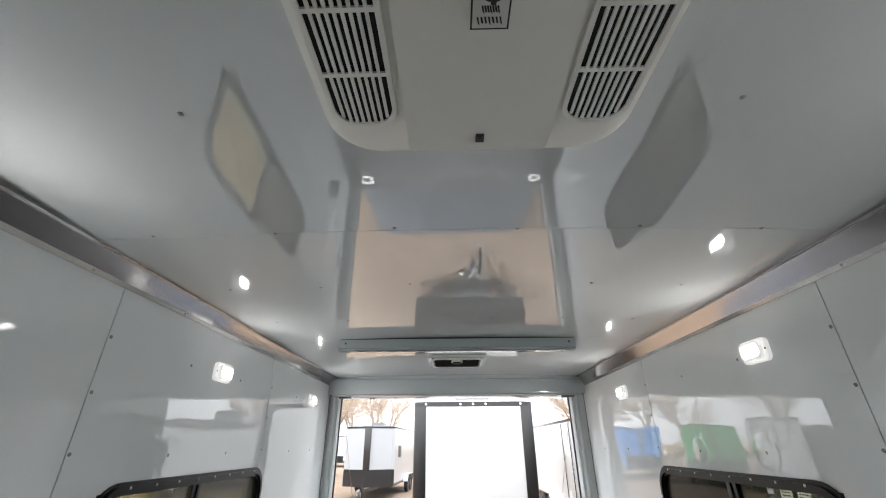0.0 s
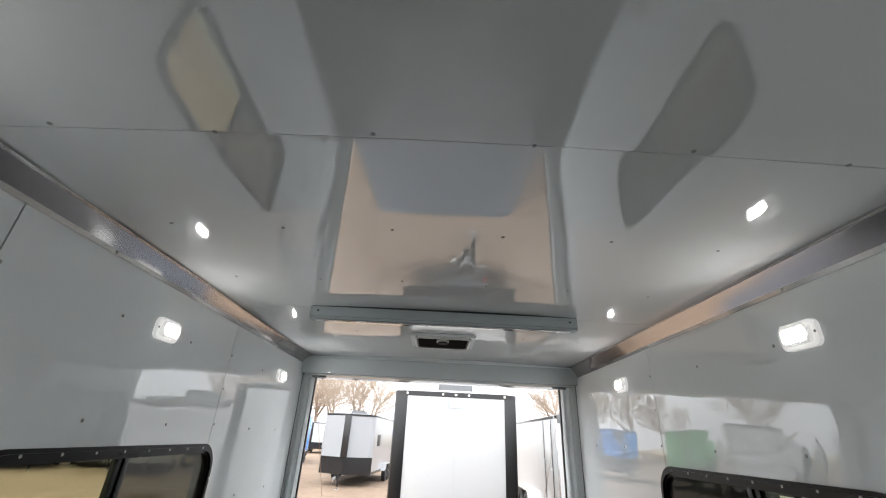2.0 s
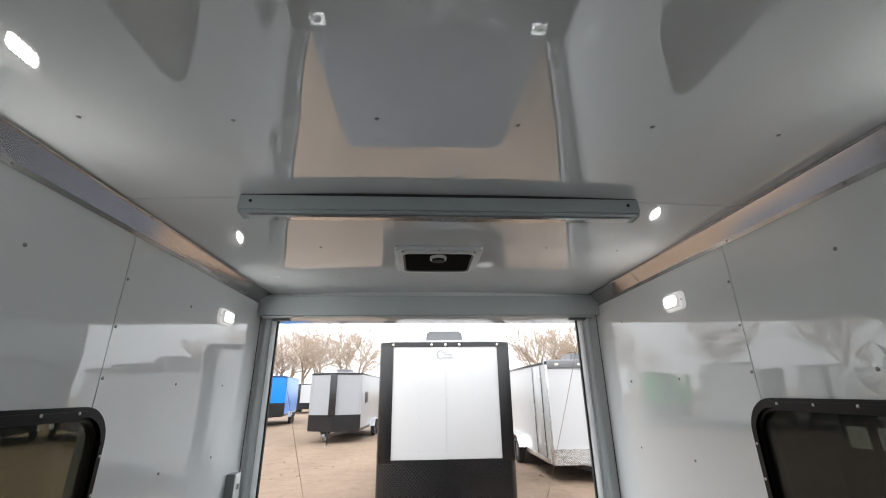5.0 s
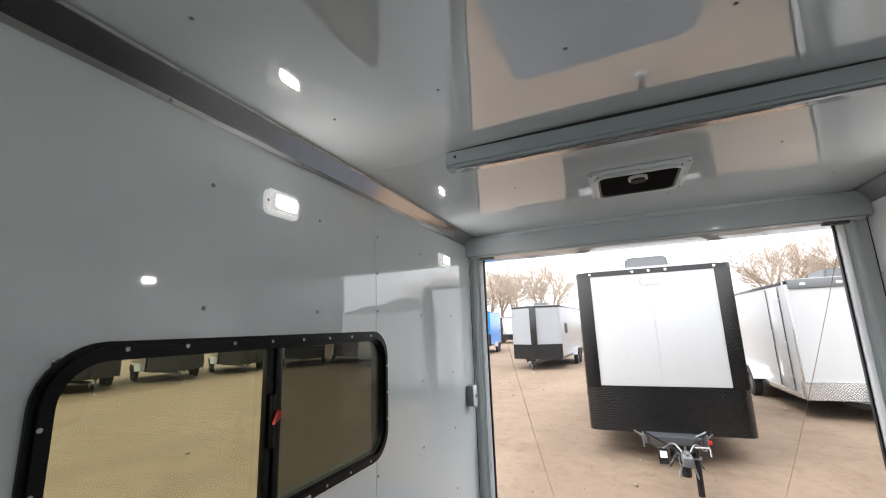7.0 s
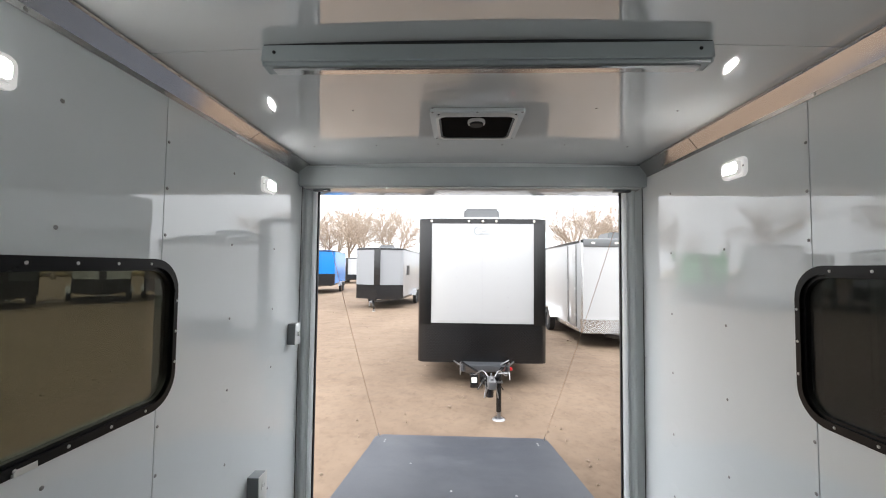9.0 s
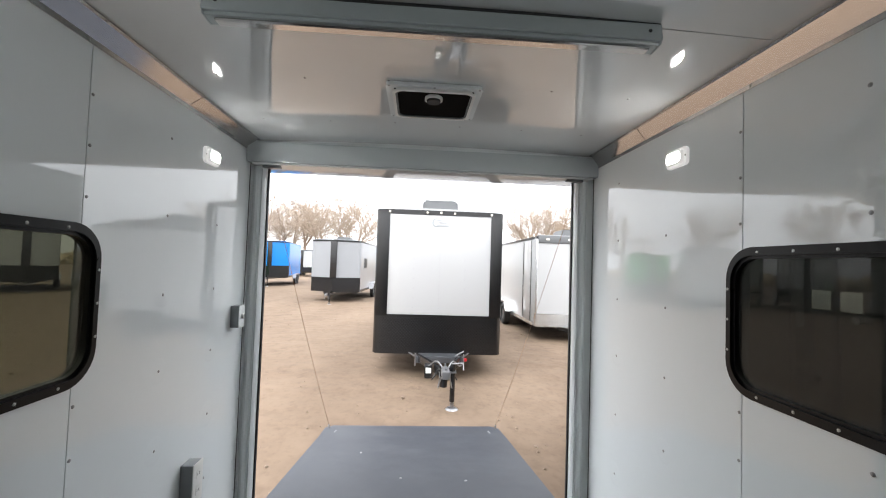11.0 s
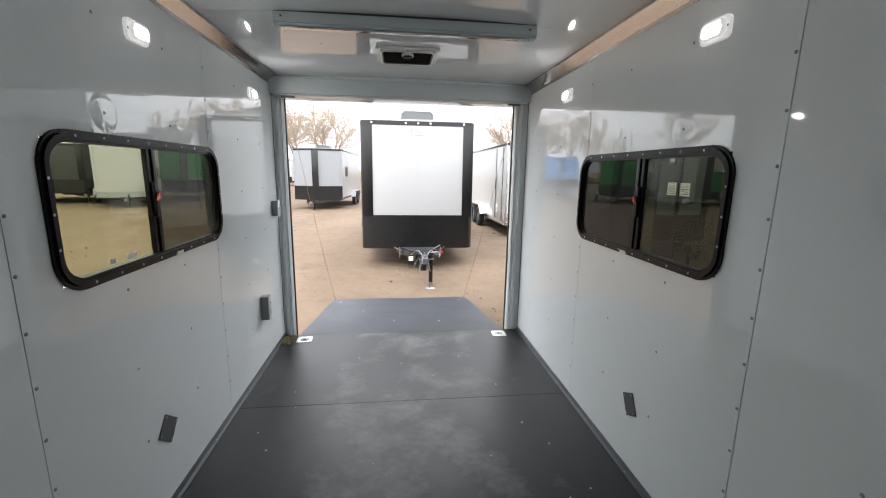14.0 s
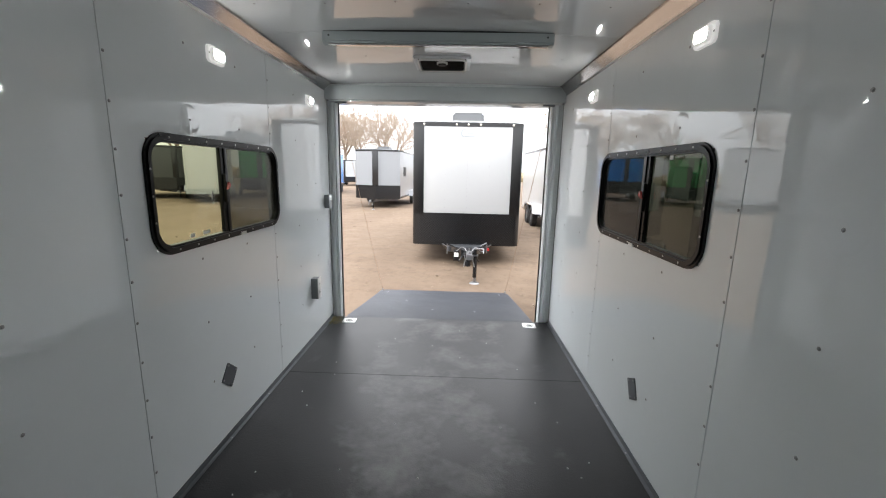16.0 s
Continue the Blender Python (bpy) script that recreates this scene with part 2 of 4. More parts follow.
def rutted(m):
    """Adds darker damp patches and long tyre streaks to the dirt."""
    nt = m.node_tree
    b = nt.nodes["Principled BSDF"]
    was = b.inputs["Base Color"].links[0].from_socket
    geo = nt.nodes.new("ShaderNodeNewGeometry")
    for size, lo, hi, weight in (((0.9, 0.16, 1), 0.42, 0.66, 0.16), ((1.4, 1.7, 1), 0.50, 0.75, 0.16), ((7, 5, 1), 0.52, 0.74, 0.16), ((17, 13, 1), 0.52, 0.76, 0.14)):
        mp = nt.nodes.new("ShaderNodeMapping")
        mp.inputs["Scale"].default_value = size
        mp.inputs["Rotation"].default_value = (0, 0, radians(12))
        n = nt.nodes.new("ShaderNodeTexNoise")
        n.inputs["Scale"].default_value, n.inputs["Detail"].default_value = 1.0, 5
        ramp = nt.nodes.new("ShaderNodeValToRGB")
        ramp.color_ramp.elements[0].position, ramp.color_ramp.elements[1].position = lo, hi
        ramp.color_ramp.elements[0].color, ramp.color_ramp.elements[1].color = (1, 1, 1, 1), (1 - weight, 1 - weight * 1.08, 1 - weight * 1.12, 1)
        mul = nt.nodes.new("ShaderNodeMixRGB")
        mul.blend_type = "MULTIPLY"
        mul.inputs[0].default_value = 1.0
        nt.links.new(geo.outputs["Position"], mp.inputs["Vector"])
        nt.links.new(mp.outputs[0], n.inputs["Vector"])
        nt.links.new(n.outputs["Fac"], ramp.inputs["Fac"])
        nt.links.new(was, mul.inputs[1])
        nt.links.new(ramp.outputs[0], mul.inputs[2])
        was = mul.outputs[0]
    nt.links.new(was, b.inputs["Base Color"])


rutted(M_DIRT)
M_STONE = material("pebble", (0.20, 0.15, 0.11), 0.9, scale=30, amount=0.6)
M_TWHITE = material("white_trailer_sheet", (0.385, 0.39, 0.395), 0.18, scale=0.9, amount=0.2, wave=0.004, wave_scale=1.6)
M_TGREY = material("silver_trailer_sheet", (0.25, 0.26, 0.275), 0.2, scale=0.9, amount=0.2, wave=0.004, wave_scale=1.6)
M_TBLUE = material("blue_trailer_sheet", (0.008, 0.17, 0.52), 0.2, scale=0.9, amount=0.2, wave=0.004)
M_TGREEN = material("green_trailer_sheet", (0.022, 0.26, 0.055), 0.2, scale=0.9, amount=0.2, wave=0.004)
M_TDARK = material("charcoal_trailer_sheet", (0.045, 0.047, 0.05), 0.16, scale=0.9, amount=0.2, wave=0.004)
M_TGLOSS = material("polished_dark_green_sheet", (0.016, 0.021, 0.019), 0.02, scale=0.9, amount=0.2, wave=0.0025, wave_scale=0.8, ior=1.8)
M_TSIDE = material("grey_side_sheet", (0.13, 0.14, 0.14), 0.2, scale=0.9, amount=0.2, wave=0.004)
M_TBLACK = material("black_trailer_trim", (0.012, 0.012, 0.013), 0.22, scale=3, amount=0.3)
M_PLATE = diamond_plate("black_tread_plate", (0.004, 0.004, 0.0044), 0.14, 0.0)
M_PLATE_BRIGHT = diamond_plate("bright_tread_plate", (0.62, 0.63, 0.64), 0.25, 0.9)
M_STEP = material("dark_step_plate", (0.085, 0.09, 0.10), 0.35, 0.5, scale=20, amount=0.4)
M_STEEL = material("galvanised_steel", (0.30, 0.30, 0.31), 0.35, 0.85, scale=25, amount=0.6)
M_TYRE = material("tyre_rubber", (0.015, 0.015, 0.016), 0.75, scale=20, amount=0.5)
M_ROOFAC = material("dark_grey_plastic", (0.11, 0.115, 0.12), 0.5, scale=5, amount=0.3)
M_LAMPAMBER = material("marker_lens", (0.75, 0.7, 0.62), 0.2)
M_BARK = material("grey_brown_bark", (0.27, 0.21, 0.16), 0.9, scale=6, amount=0.7)
M_TWIG = material("tan_twigs", (0.42, 0.345, 0.275), 0.9, scale=2, amount=0.6)
M_BRUSH = material("dry_brush", (0.33, 0.26, 0.16), 0.95, scale=0.6, amount=0.9)
M_CABLE = material("rusty_steel_cable", (0.30, 0.17, 0.10), 0.6, 0.2)


# ---- mesh helpers ----
def box(bm, x0, x1, y0, y1, z0, z1, bevel=0.0, seg=2):
    r = bmesh.ops.create_cube(bm, size=1.0)
    bmesh.ops.scale(bm, verts=r["verts"], vec=(abs(x1 - x0), abs(y1 - y0), abs(z1 - z0)))
    bmesh.ops.translate(bm, verts=r["verts"], vec=((x0 + x1) / 2, (y0 + y1) / 2, (z0 + z1) / 2))
    if bevel:
        edges = list({e for v in r["verts"] for e in v.link_edges})
        bmesh.ops.bevel(bm, geom=edges, offset=bevel, segments=seg, profile=0.6, affect="EDGES", clamp_overlap=True)
    return bm


def cyl(bm, a, b, r0, r1=None, n=12):
    """A capped tube from a to b."""
    a, b = Vector(a), Vector(b)
    d = b - a
    m = Matrix.Translation((a + b) / 2) @ d.to_track_quat("Z", "Y").to_matrix().to_4x4()
    bmesh.ops.create_cone(bm, cap_ends=True, segments=n, radius1=r0, radius2=r0 if r1 is None else r1, depth=d.length, matrix=m)
    return bm


def prism(bm, pts, axis, lo, hi):
    """A flat outline (two coordinates) drawn out along an axis from lo to hi."""
    def at(p, h):
        return {"x": (h, p[0], p[1]), "y": (p[0], h, p[1]), "z": (p[0], p[1], h)}[axis]
    a = [bm.verts.new(at(p, lo)) for p in pts]
    b = [bm.verts.new(at(p, hi)) for p in pts]
    bm.faces.new(a)
    bm.faces.new(b[::-1])
    for i in range(len(pts)):
        j = (i + 1) % len(pts)
        bm.faces.new((a[i], b[i], b[j], a[j]))
    return bm


def rounded(c0, c1, w, h, r, n=8):
    """A rectangle with round corners about (c0, c1), as points in order."""
    pts = []
    for k, (sx, sy) in enumerate(((1, 1), (-1, 1), (-1, -1), (1, -1))):
        for i in range(n + 1):
            a = radians(90 * k + 90 * i / n)
            pts.append((c0 + sx * (w / 2 - r) + r * math.cos(a), c1 + sy * (h / 2 - r) + r * math.sin(a)))
    return pts


def ring(bm, outer, inner, axis, lo, hi):
    """A closed frame between two outlines with equal counts."""
    def at(p, h):
        return {"x": (h, p[0], p[1]), "y": (p[0], h, p[1]), "z": (p[0], p[1], h)}[axis]
    o0, o1 = [bm.verts.new(at(p, lo)) for p in outer], [bm.verts.new(at(p, hi)) for p in outer]
    i0, i1 = [bm.verts.new(at(p, lo)) for p in inner], [bm.verts.new(at(p, hi)) for p in inner]
    n = len(outer)
    for k in range(n):
        j = (k + 1) % n
        bm.faces.new((o0[k], o0[j], i0[j], i0[k]))
        bm.faces.new((o1[k], i1[k], i1[j], o1[j]))
        bm.faces.new((o0[k], o1[k], o1[j], o0[j]))
        bm.faces.new((i0[k], i0[j], i1[j], i1[k]))
    return bm


def finish(name, bm, mat, smooth=False):
    bmesh.ops.recalc_face_normals(bm, faces=bm.faces[:])
    me = bpy.data.meshes.new(name)
    bm.to_mesh(me)
    bm.free()
    me.materials.append(mat)
    if smooth:
        me.shade_smooth()
        me.set_sharp_from_angle(angle=radians(35))
    return me


def part(name, bm, mat, parent, label="", smooth=True):
    ob = new(name, finish(name, bm, mat, smooth))
    ob.parent = parent
    if label:
        tagged(ob, label)
    return ob


def thing(name, loc, label, category, group="", kind="", rz=0.0):
    ob = new(name)
    ob.empty_display_size = 0.1
    ob.matrix_world = pose(*loc, 0, 0, rz)
    return tagged(ob, label, category, group, kind)


def shared(name, me, parent, m):
    ob = new(name, me)
    ob.parent = parent
    ob.matrix_basis = m
    return ob


def B():
    return bmesh.new()


# pan-head screw, pointing along +z
bm = B()
cyl(bm, (0, 0, -0.002), (0, 0, 0.0012), 0.0062, 0.0062, 8)
cyl(bm, (0, 0, 0.0012), (0, 0, 0.0036), 0.0054, 0.0028, 8)
SCREW = finish("screw", bm, M_SCREW, True)
DARK_SCREW = SCREW.copy()
DARK_SCREW.materials[0] = M_SEAM
BRIGHT_SCREW = SCREW.copy()
BRIGHT_SCREW.materials[0] = M_DRING
# shallow swelling of the sheet round a screw, flat at its rim
bm = B()
rings = [[bm.verts.new((0.052 * k / 7 * math.cos(2 * math.pi * a / 20), 0.052 * k / 7 * math.sin(2 * math.pi * a / 20), 0.0003 + 0.0006 * (0.5 + 0.5 * math.cos(math.pi * k / 7)) * (1 if k < 7 else 0) - 0.0003 * (k == 7)))
          for a in range(20)] for k in range(1, 8)]
top = bm.verts.new((0, 0, 0.0009))
for a in range(20):
    b = (a + 1) % 20
    bm.faces.new((top, rings[0][a], rings[0][b]))
    for la, lb in zip(rings[:-1], rings[1:]):
        bm.faces.new((la[a], lb[a], lb[b], la[b]))
DIMPLE = finish("dimple", bm, M_WALL, True)
FACE = {"+x": (0, 90, 0), "-x": (0, -90, 0), "-z": (180, 0, 0), "+z": (0, 0, 0), "-y": (90, 0, 0), "+y": (-90, 0, 0)}


def screws(parent, places, way, s=1.0, me=SCREW):
    for p in places:
        shared("screw", me, parent, pose(*p, *FACE[way]) @ Matrix.Scale(s, 4))


# ---- plan ----
HW = 1.015            # half width inside
CEIL = 2.09
FRONT = -4.25         # closed end behind the walk
T = 0.055             # wall thickness
GROUND = -0.40
DOOR_X = -0.012       # the opening sits a little off the middle
WIN_Y, WIN_Z, WIN_W, WIN_H = -1.558, 1.257, 1.106, 0.474
SEAMS = {-1: (-1.078, -2.233, -3.39), 1: (-1.066, -2.262, -3.42)}
COLS = {-1: (-0.29, -0.68, -1.425, -1.818, -2.64, -3.03), 1: (-0.25, -0.66, -1.44, -1.84, -2.61, -3.0)}

# ---- ground ----
bm = B()
half = [-400, -200, -110, -70, -50, -38] + [-30 + i * 1.0 for i in range(61)] + [38, 50, 70, 110, 200, 400]
grid = []
for i, gx in enumerate(half):
    row = []
    for gy in half:
        z = GROUND
        if math.hypot(gx, gy + 1) > 3.2:
            z += 0.05 * noise.noise(Vector((gx * 0.22, gy * 0.22, 0.3))) + 0.02 * noise.noise(Vector((gx * 0.9, gy * 0.9, 1.3)))
        row.append(bm.verts.new((gx, gy, z)))
    grid.append(row)
for i in range(len(half) - 1):
    for j in range(len(half) - 1):
        bm.faces.new((grid[i][j], grid[i + 1][j], grid[i + 1][j + 1], grid[i][j + 1]))
ground = tagged(new("ground", finish("ground", bm, M_DIRT, True)), "packed tan dirt yard with tyre marks", "ground", kind="structure")

# ---- the walked trailer: shell ----
def wall_side(s):
    name = "wall_left" if s < 0 else "wall_right"
    root = thing(name, (0, 0, 0), "glossy white metal-sheet trailer side wall with screwed seams", "wall", kind="structure")
    y0, y1 = WIN_Y - WIN_W / 2 + 0.025, WIN_Y + WIN_W / 2 - 0.025
    z0, z1 = WIN_Z - WIN_H / 2 + 0.025, WIN_Z + WIN_H / 2 - 0.025
    xi, xm, xo = s * HW, s * (HW + 0.005), s * (HW + T)
    bm = B()
    rect = [(FRONT - T, -0.12), (0.063, -0.12), (0.063, CEIL + 0.06), (FRONT - T, CEIL + 0.06)]
    hole = [(y0, z0), (y1, z0), (y1, z1), (y0, z1)]
    ring(bm, rect, hole, "x", xm, xo)
    part("core", bm, M_TSIDE, root, "dark grey outer wall skin", smooth=False)
    edges = [FRONT, *sorted(SEAMS[s]), 0.063]
    g = 0.0019
    for a, b in zip(edges[:-1], edges[1:]):
        a, b = a + g, b - g
        lo, hi = 0.0, 2.10
        ha, hb = max(a, y0), min(b, y1)
        if ha < hb - 0.01:
            if ha > a + 0.001 and hb >= b - 0.001:      # hole open towards the far edge
                pts = [(a, lo), (b, lo), (b, z0), (ha, z0), (ha, z1), (b, z1), (b, hi), (a, hi)]
            else:                                        # hole open towards the near edge
                pts = [(a, lo), (b, lo), (b, hi), (a, hi), (a, z1), (hb, z1), (hb, z0), (a, z0)]
        else:
            pts = [(a, lo), (b, lo), (b, hi), (a, hi)]
        bm = B()
        prism(bm, pts, "x", xi, s * (HW + 0.004))
        part("panel", bm, M_WALL, root, smooth=False)
    for y in SEAMS[s]:
        for za, zb in ((0.0, z0), (z1, CEIL)) if y0 < y < y1 else ((0.0, CEIL),):
            bm = B()
            box(bm, s * (HW + 0.0042), s * (HW + 0.0049), y - 0.008, y + 0.008, za, zb)
            part("joint_backing", bm, M_SEAM, root, "dark joint behind the sheets", smooth=False)
    way = "-x" if s > 0 else "+x"
    for y in SEAMS[s][:2]:
        places = [(xi, y + 0.011, 0.2 + 0.1525 * k) for k in range(12)]
        screws(root, [p for p in places if not (y0 - 0.05 < p[1] < y1 + 0.05 and z0 - 0.08 < p[2] < z1 + 0.05)], way, 0.9)
    for y in COLS[s]:
        places = [(xi, y, z) for z in (0.36, 0.66, 0.962, 1.255, 1.562, 1.865)]
        places = [p for p in places if not (y0 - 0.06 < p[1] < y1 + 0.06 and z0 - 0.06 < p[2] < z1 + 0.06)]
        for p in places:
            shared("dimple", DIMPLE, root, pose(*p, *FACE[way]) @ Matrix.Scale(0.75 + 0.5 * abs(math.sin(7 * p[1] + 11 * p[2])), 4))
        screws(root, [(p[0] - s * 0.0006, p[1], p[2]) for p in places], way, 0.95)
    return root


walls = {-1: wall_side(-1), 1: wall_side(1)}

front_wall = thing("wall_front", (0, 0, 0), "plain glossy white metal-sheet front wall", "wall", kind="structure")
bm = B()
box(bm, -HW + 0.002, HW - 0.002, FRONT - T, FRONT, -0.12, CEIL + 0.06)
part("panel", bm, M_WALL, front_wall, smooth=False)

# floor and its joints
floor = thing("floor", (0, 0, 0), "black textured rubber floor with dusty scuff marks", "floor", kind="structure")
for a, b in ((FRONT, -2.262), (-2.26, -1.031), (-1.029, 0.055)):
    bm = B()
    box(bm, -HW + 0.001, HW - 0.001, a, b, -0.06, 0.0 if b > -1.1 else -0.0008, 0.0012, 1)
    part("floor_sheet", bm, M_FLOOR, floor, smooth=False)
bm = B()
box(bm, -HW, HW, FRONT, 0.07, -0.12, -0.061)
part("subfloor", bm, M_BASE, floor, smooth=False)

# ceiling: sheets in one mesh
def ceil_z(x, y):
    """Underside of the ceiling: a slight crown across, rising a little towards the air conditioner."""
    return 2.097 - 0.02 * x * x + 0.03 * min(max(-2.44 - y, 0.0), 0.4)


bm = B()
for a, b in ((FRONT, -3.664), (-3.662, -2.4405), (-2.4385, -1.2445), (-1.2410, 0.03)):
    ys = [a + (b - a) * k / 12 for k in range(13)]
    xs = [-HW + 0.001 + (2 * HW - 0.002) * k / 16 for k in range(17)]
    lower = [[bm.verts.new((x, y, ceil_z(x, y))) for x in xs] for y in ys]
    upper = [[bm.verts.new((x, y, 2.125)) for x in xs] for y in ys]
    for g in (lower, upper):
        for j in range(12):
            for i in range(16):
                bm.faces.new((g[j][i], g[j][i + 1], g[j + 1][i + 1], g[j + 1][i]))
    for j in (0, 12):
        for i in range(16):
            bm.faces.new((lower[j][i], lower[j][i + 1], upper[j][i + 1], upper[j][i]))
    for i in (0, 16):
        for j in range(12):
            bm.faces.new((lower[j][i], lower[j + 1][i], upper[j + 1][i], upper[j][i]))
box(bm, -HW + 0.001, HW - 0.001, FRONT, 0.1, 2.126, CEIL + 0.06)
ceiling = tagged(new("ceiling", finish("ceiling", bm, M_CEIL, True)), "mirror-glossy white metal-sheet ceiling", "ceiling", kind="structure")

# ---- rear door frame ----
doorway = thing("door_frame", (0, 0, 0), "pale grey painted steel rear ramp-door frame", "door frame", kind="structure")
bm = B()
box(bm, -HW + 0.001, HW - 0.001, -0.0015, 0.06, 1.950, 2.067, 0.008)
part("header", bm, M_HEADER, doorway, "blue-grey painted header beam")
bm = B()
box(bm, -HW - 0.002, HW + 0.002, 0.0315, 0.059, 2.0665, 2.1245)
part("header_upstand", bm, M_TRIM, doorway)
bm = B()
box(bm, -0.985, 0.985, 0.004, 0.235, 1.938, 1.9485, 0.002)
part("soffit", bm, M_CEIL, doorway, "glossy white canopy soffit over the ramp")
bm = B()
box(bm, -HW - T, HW + T, 0.0635, 0.235, 1.950, 2.15, 0.01)
part("canopy", bm, M_TWHITE, doorway, "white canopy over the ramp door")
for s in (-1, 1):
    bm = B()
    prism(bm, [(s * v + DOOR_X, y + 0.066) for v, y in ((1.013 - s * DOOR_X, 0.002), (0.996, 0.012), (0.989, 0.012), (0.981, 0.001), (0.966, -0.006), (0.953, -0.002), (0.947, 0.010),
                                                       (0.942, 0.011), (0.935, 0.002), (0.926, 0.012), (0.921, 0.030), (0.919, 0.062), (1.07 - s * DOOR_X, 0.062), (1.07 - s * DOOR_X, 0.002))], "z", -0.05, 1.949)
    part("jamb", bm, M_TRIM, doorway)
    bm = B()
    box(bm, s * (HW + T), s * (HW - 0.0015), 0.0635, 0.0675, -0.05, 1.949)
    part("edge_joint", bm, M_SEAM, doorway, "dark joint at the wall sheet's edge")
    bm = B()
    box(bm, s * (HW + T + 0.004), s * (HW + T - 0.002), -0.28, 0.126, -0.05, 2.06, 0.004)
    part("outer_corner", bm, M_TGREY, doorway, "pale metal outside corner trim")
    bm = B()
    box(bm, s * 0.919 + DOOR_X, s * 0.912 + DOOR_X, 0.108, 0.130, -0.04, 1.936, 0.002)
    part("gasket", bm, M_GASKET, doorway, "black rubber door gasket")
    bm = B()
    box(bm, s * 0.83, s * 0.93, 0.012, 0.045, 1.922, 1.9365, 0.005)
    part("spring_cover", bm, M_BASE, doorway, "dark metal spring cover")
    screws(doorway, [(s * HW, 0.048, z) for z in (0.12, 0.36, 0.62, 0.97, 1.33, 1.68, 1.88)], "-x" if s > 0 else "+x", 0.6)

# corner coves of bare metal
for s in (-1, 1):
    cove = thing("cove_trim", (0, 0, 0), "bare brushed aluminium corner trim between wall and ceiling", "trim", kind="structure")
    joint = -0.585 if s < 0 else -0.50
    for a, b in ((FRONT, joint - 0.002), (joint + 0.002, -0.002)):
        bm = B()
        w, c, zc = s * (HW - 0.0015), 2.0765, 2.029 if s < 0 else 2.013
        ce = 0.957 if s < 0 else 0.968
        prism(bm, [(w, zc - 0.008), (s * (HW - 0.005), zc - 0.008), (s * (HW - 0.006), zc + 0.008), (s * ce, c - 0.004), (s * (ce - 0.013), c - 0.003), (s * (ce - 0.013), c), (w, c)], "y", a, b)
        part("strip", bm, M_BRUSHED, cove, smooth=False)
    ys = [-0.26 - 0.42 * k for k in range(9)]
    screws(cove, [(s * (HW - 0.005), y, zc) for y in ys], "-x" if s > 0 else "+x", 0.9)
    screws(cove, [(s * (ce - 0.007), y - 0.02, c - 0.003) for y in ys], "-z", 0.8)
    base = thing("baseboard", (0, 0, 0), "dull grey metal kick strip along the floor", "baseboard", kind="structure")
    bm = B()
    prism(bm, [(s * (HW - 0.001), 0.001), (s * (HW - 0.022), 0.001), (s * (HW - 0.022), 0.0035), (s * (HW - 0.006), 0.006), (s * (HW - 0.005), 0.030), (s * (HW - 0.001), 0.030)], "y", FRONT, 0.06)
    part("strip", bm, M_BASE, base, smooth=False)
    screws(base, [(s * (HW - 0.014), -0.06 - 0.42 * k, 0.004) for k in range(9)], "+z", 0.9)

# ceiling screws
for j, y in enumerate((-0.33, -0.79, -1.62, -2.04, -2.445, -2.86)):
    for x in (-0.80, -0.485, -0.17, 0.15, 0.46, 0.77):
        if y < -2.8 and abs(x) < 0.3:
            continue
        screws(ceiling, [(x, y + 0.006 * math.sin(9 * x), ceil_z(x, y))], "-z", 0.85)

# ---- ramp door, lowered ----
ramp = thing("ramp_door", (0, 0.075, -0.008), "lowered grey rubber-covered ramp door with clipped corners resting on the dirt", "ramp door")
RL = math.hypot(2.07, 0.345)
ramp.matrix_world = pose(0, 0.075, -0.008, -math.degrees(math.asin(0.345 / RL)), 0, 0)
bm = B()
prism(bm, [(-0.90, 0.0), (0.875, 0.0), (0.875, 0.0), (0.895, 1.6), (0.895, RL - 0.09), (0.83, RL), (-0.87, RL), (-0.935, RL - 0.09), (-0.92, 1.6)], "z", -0.045, 0.0)
bmesh.ops.remove_doubles(bm, verts=bm.verts[:], dist=0.0005)
part("deck", bm, M_RAMP, ramp, smooth=False)
bm = B()
cyl(bm, (-0.87, -0.006, -0.016), (0.87, -0.006, -0.016), 0.011, None, 10)
part("hinge", bm, M_BASE, ramp, "dark steel ramp hinge")
for x in (-0.90, 0.862):
    bm = B()
    cyl(bm, (x, RL - 0.10, -0.002), (x, RL - 0.10, 0.035), 0.009, 0.006, 8)
    part("cable_anchor", bm, M_STEEL, ramp)
screws(ramp, [(x, y, 0.0) for x in (-0.80, 0.76) for y in (RL - 0.24, RL - 0.30)] + [(-0.1, 0.5, 0), (0.35, 0.45, 0), (-0.45, 1.1, 0)], "+z", 1.6)
for s, x1 in ((-1, -0.90), (1, 0.862)):
    a, b = Vector((s * 0.885, 0.075, 1.80)), ramp.matrix_world @ Vector((x1, RL - 0.10, 0.03))
    bm = B()
    line = [a.lerp(b, k / 16) - Vector((0, 0, 0.04 * k / 16 * (1 - k / 16) * 4)) for k in range(17)]
    loops = [[bm.verts.new(p + Vector((0.0016 * math.cos(q), 0.0016 * math.sin(q), 0))) for q in (0, 1.05, 2.09, 3.14, 4.19, 5.24)] for p in line]
    for la, lb in zip(loops[:-1], loops[1:]):
        for k in range(6):
            bm.faces.new((la[k], la[(k + 1) % 6], lb[(k + 1) % 6], lb[k]))
    bm.faces.new(loops[0])
    bm.faces.new(loops[-1][::-1])
    tagged(new("ramp_cable", finish("ramp_cable", bm, M_CABLE, True)), "thin steel ramp cable from frame to ramp corner", "cable", "ramp cables")

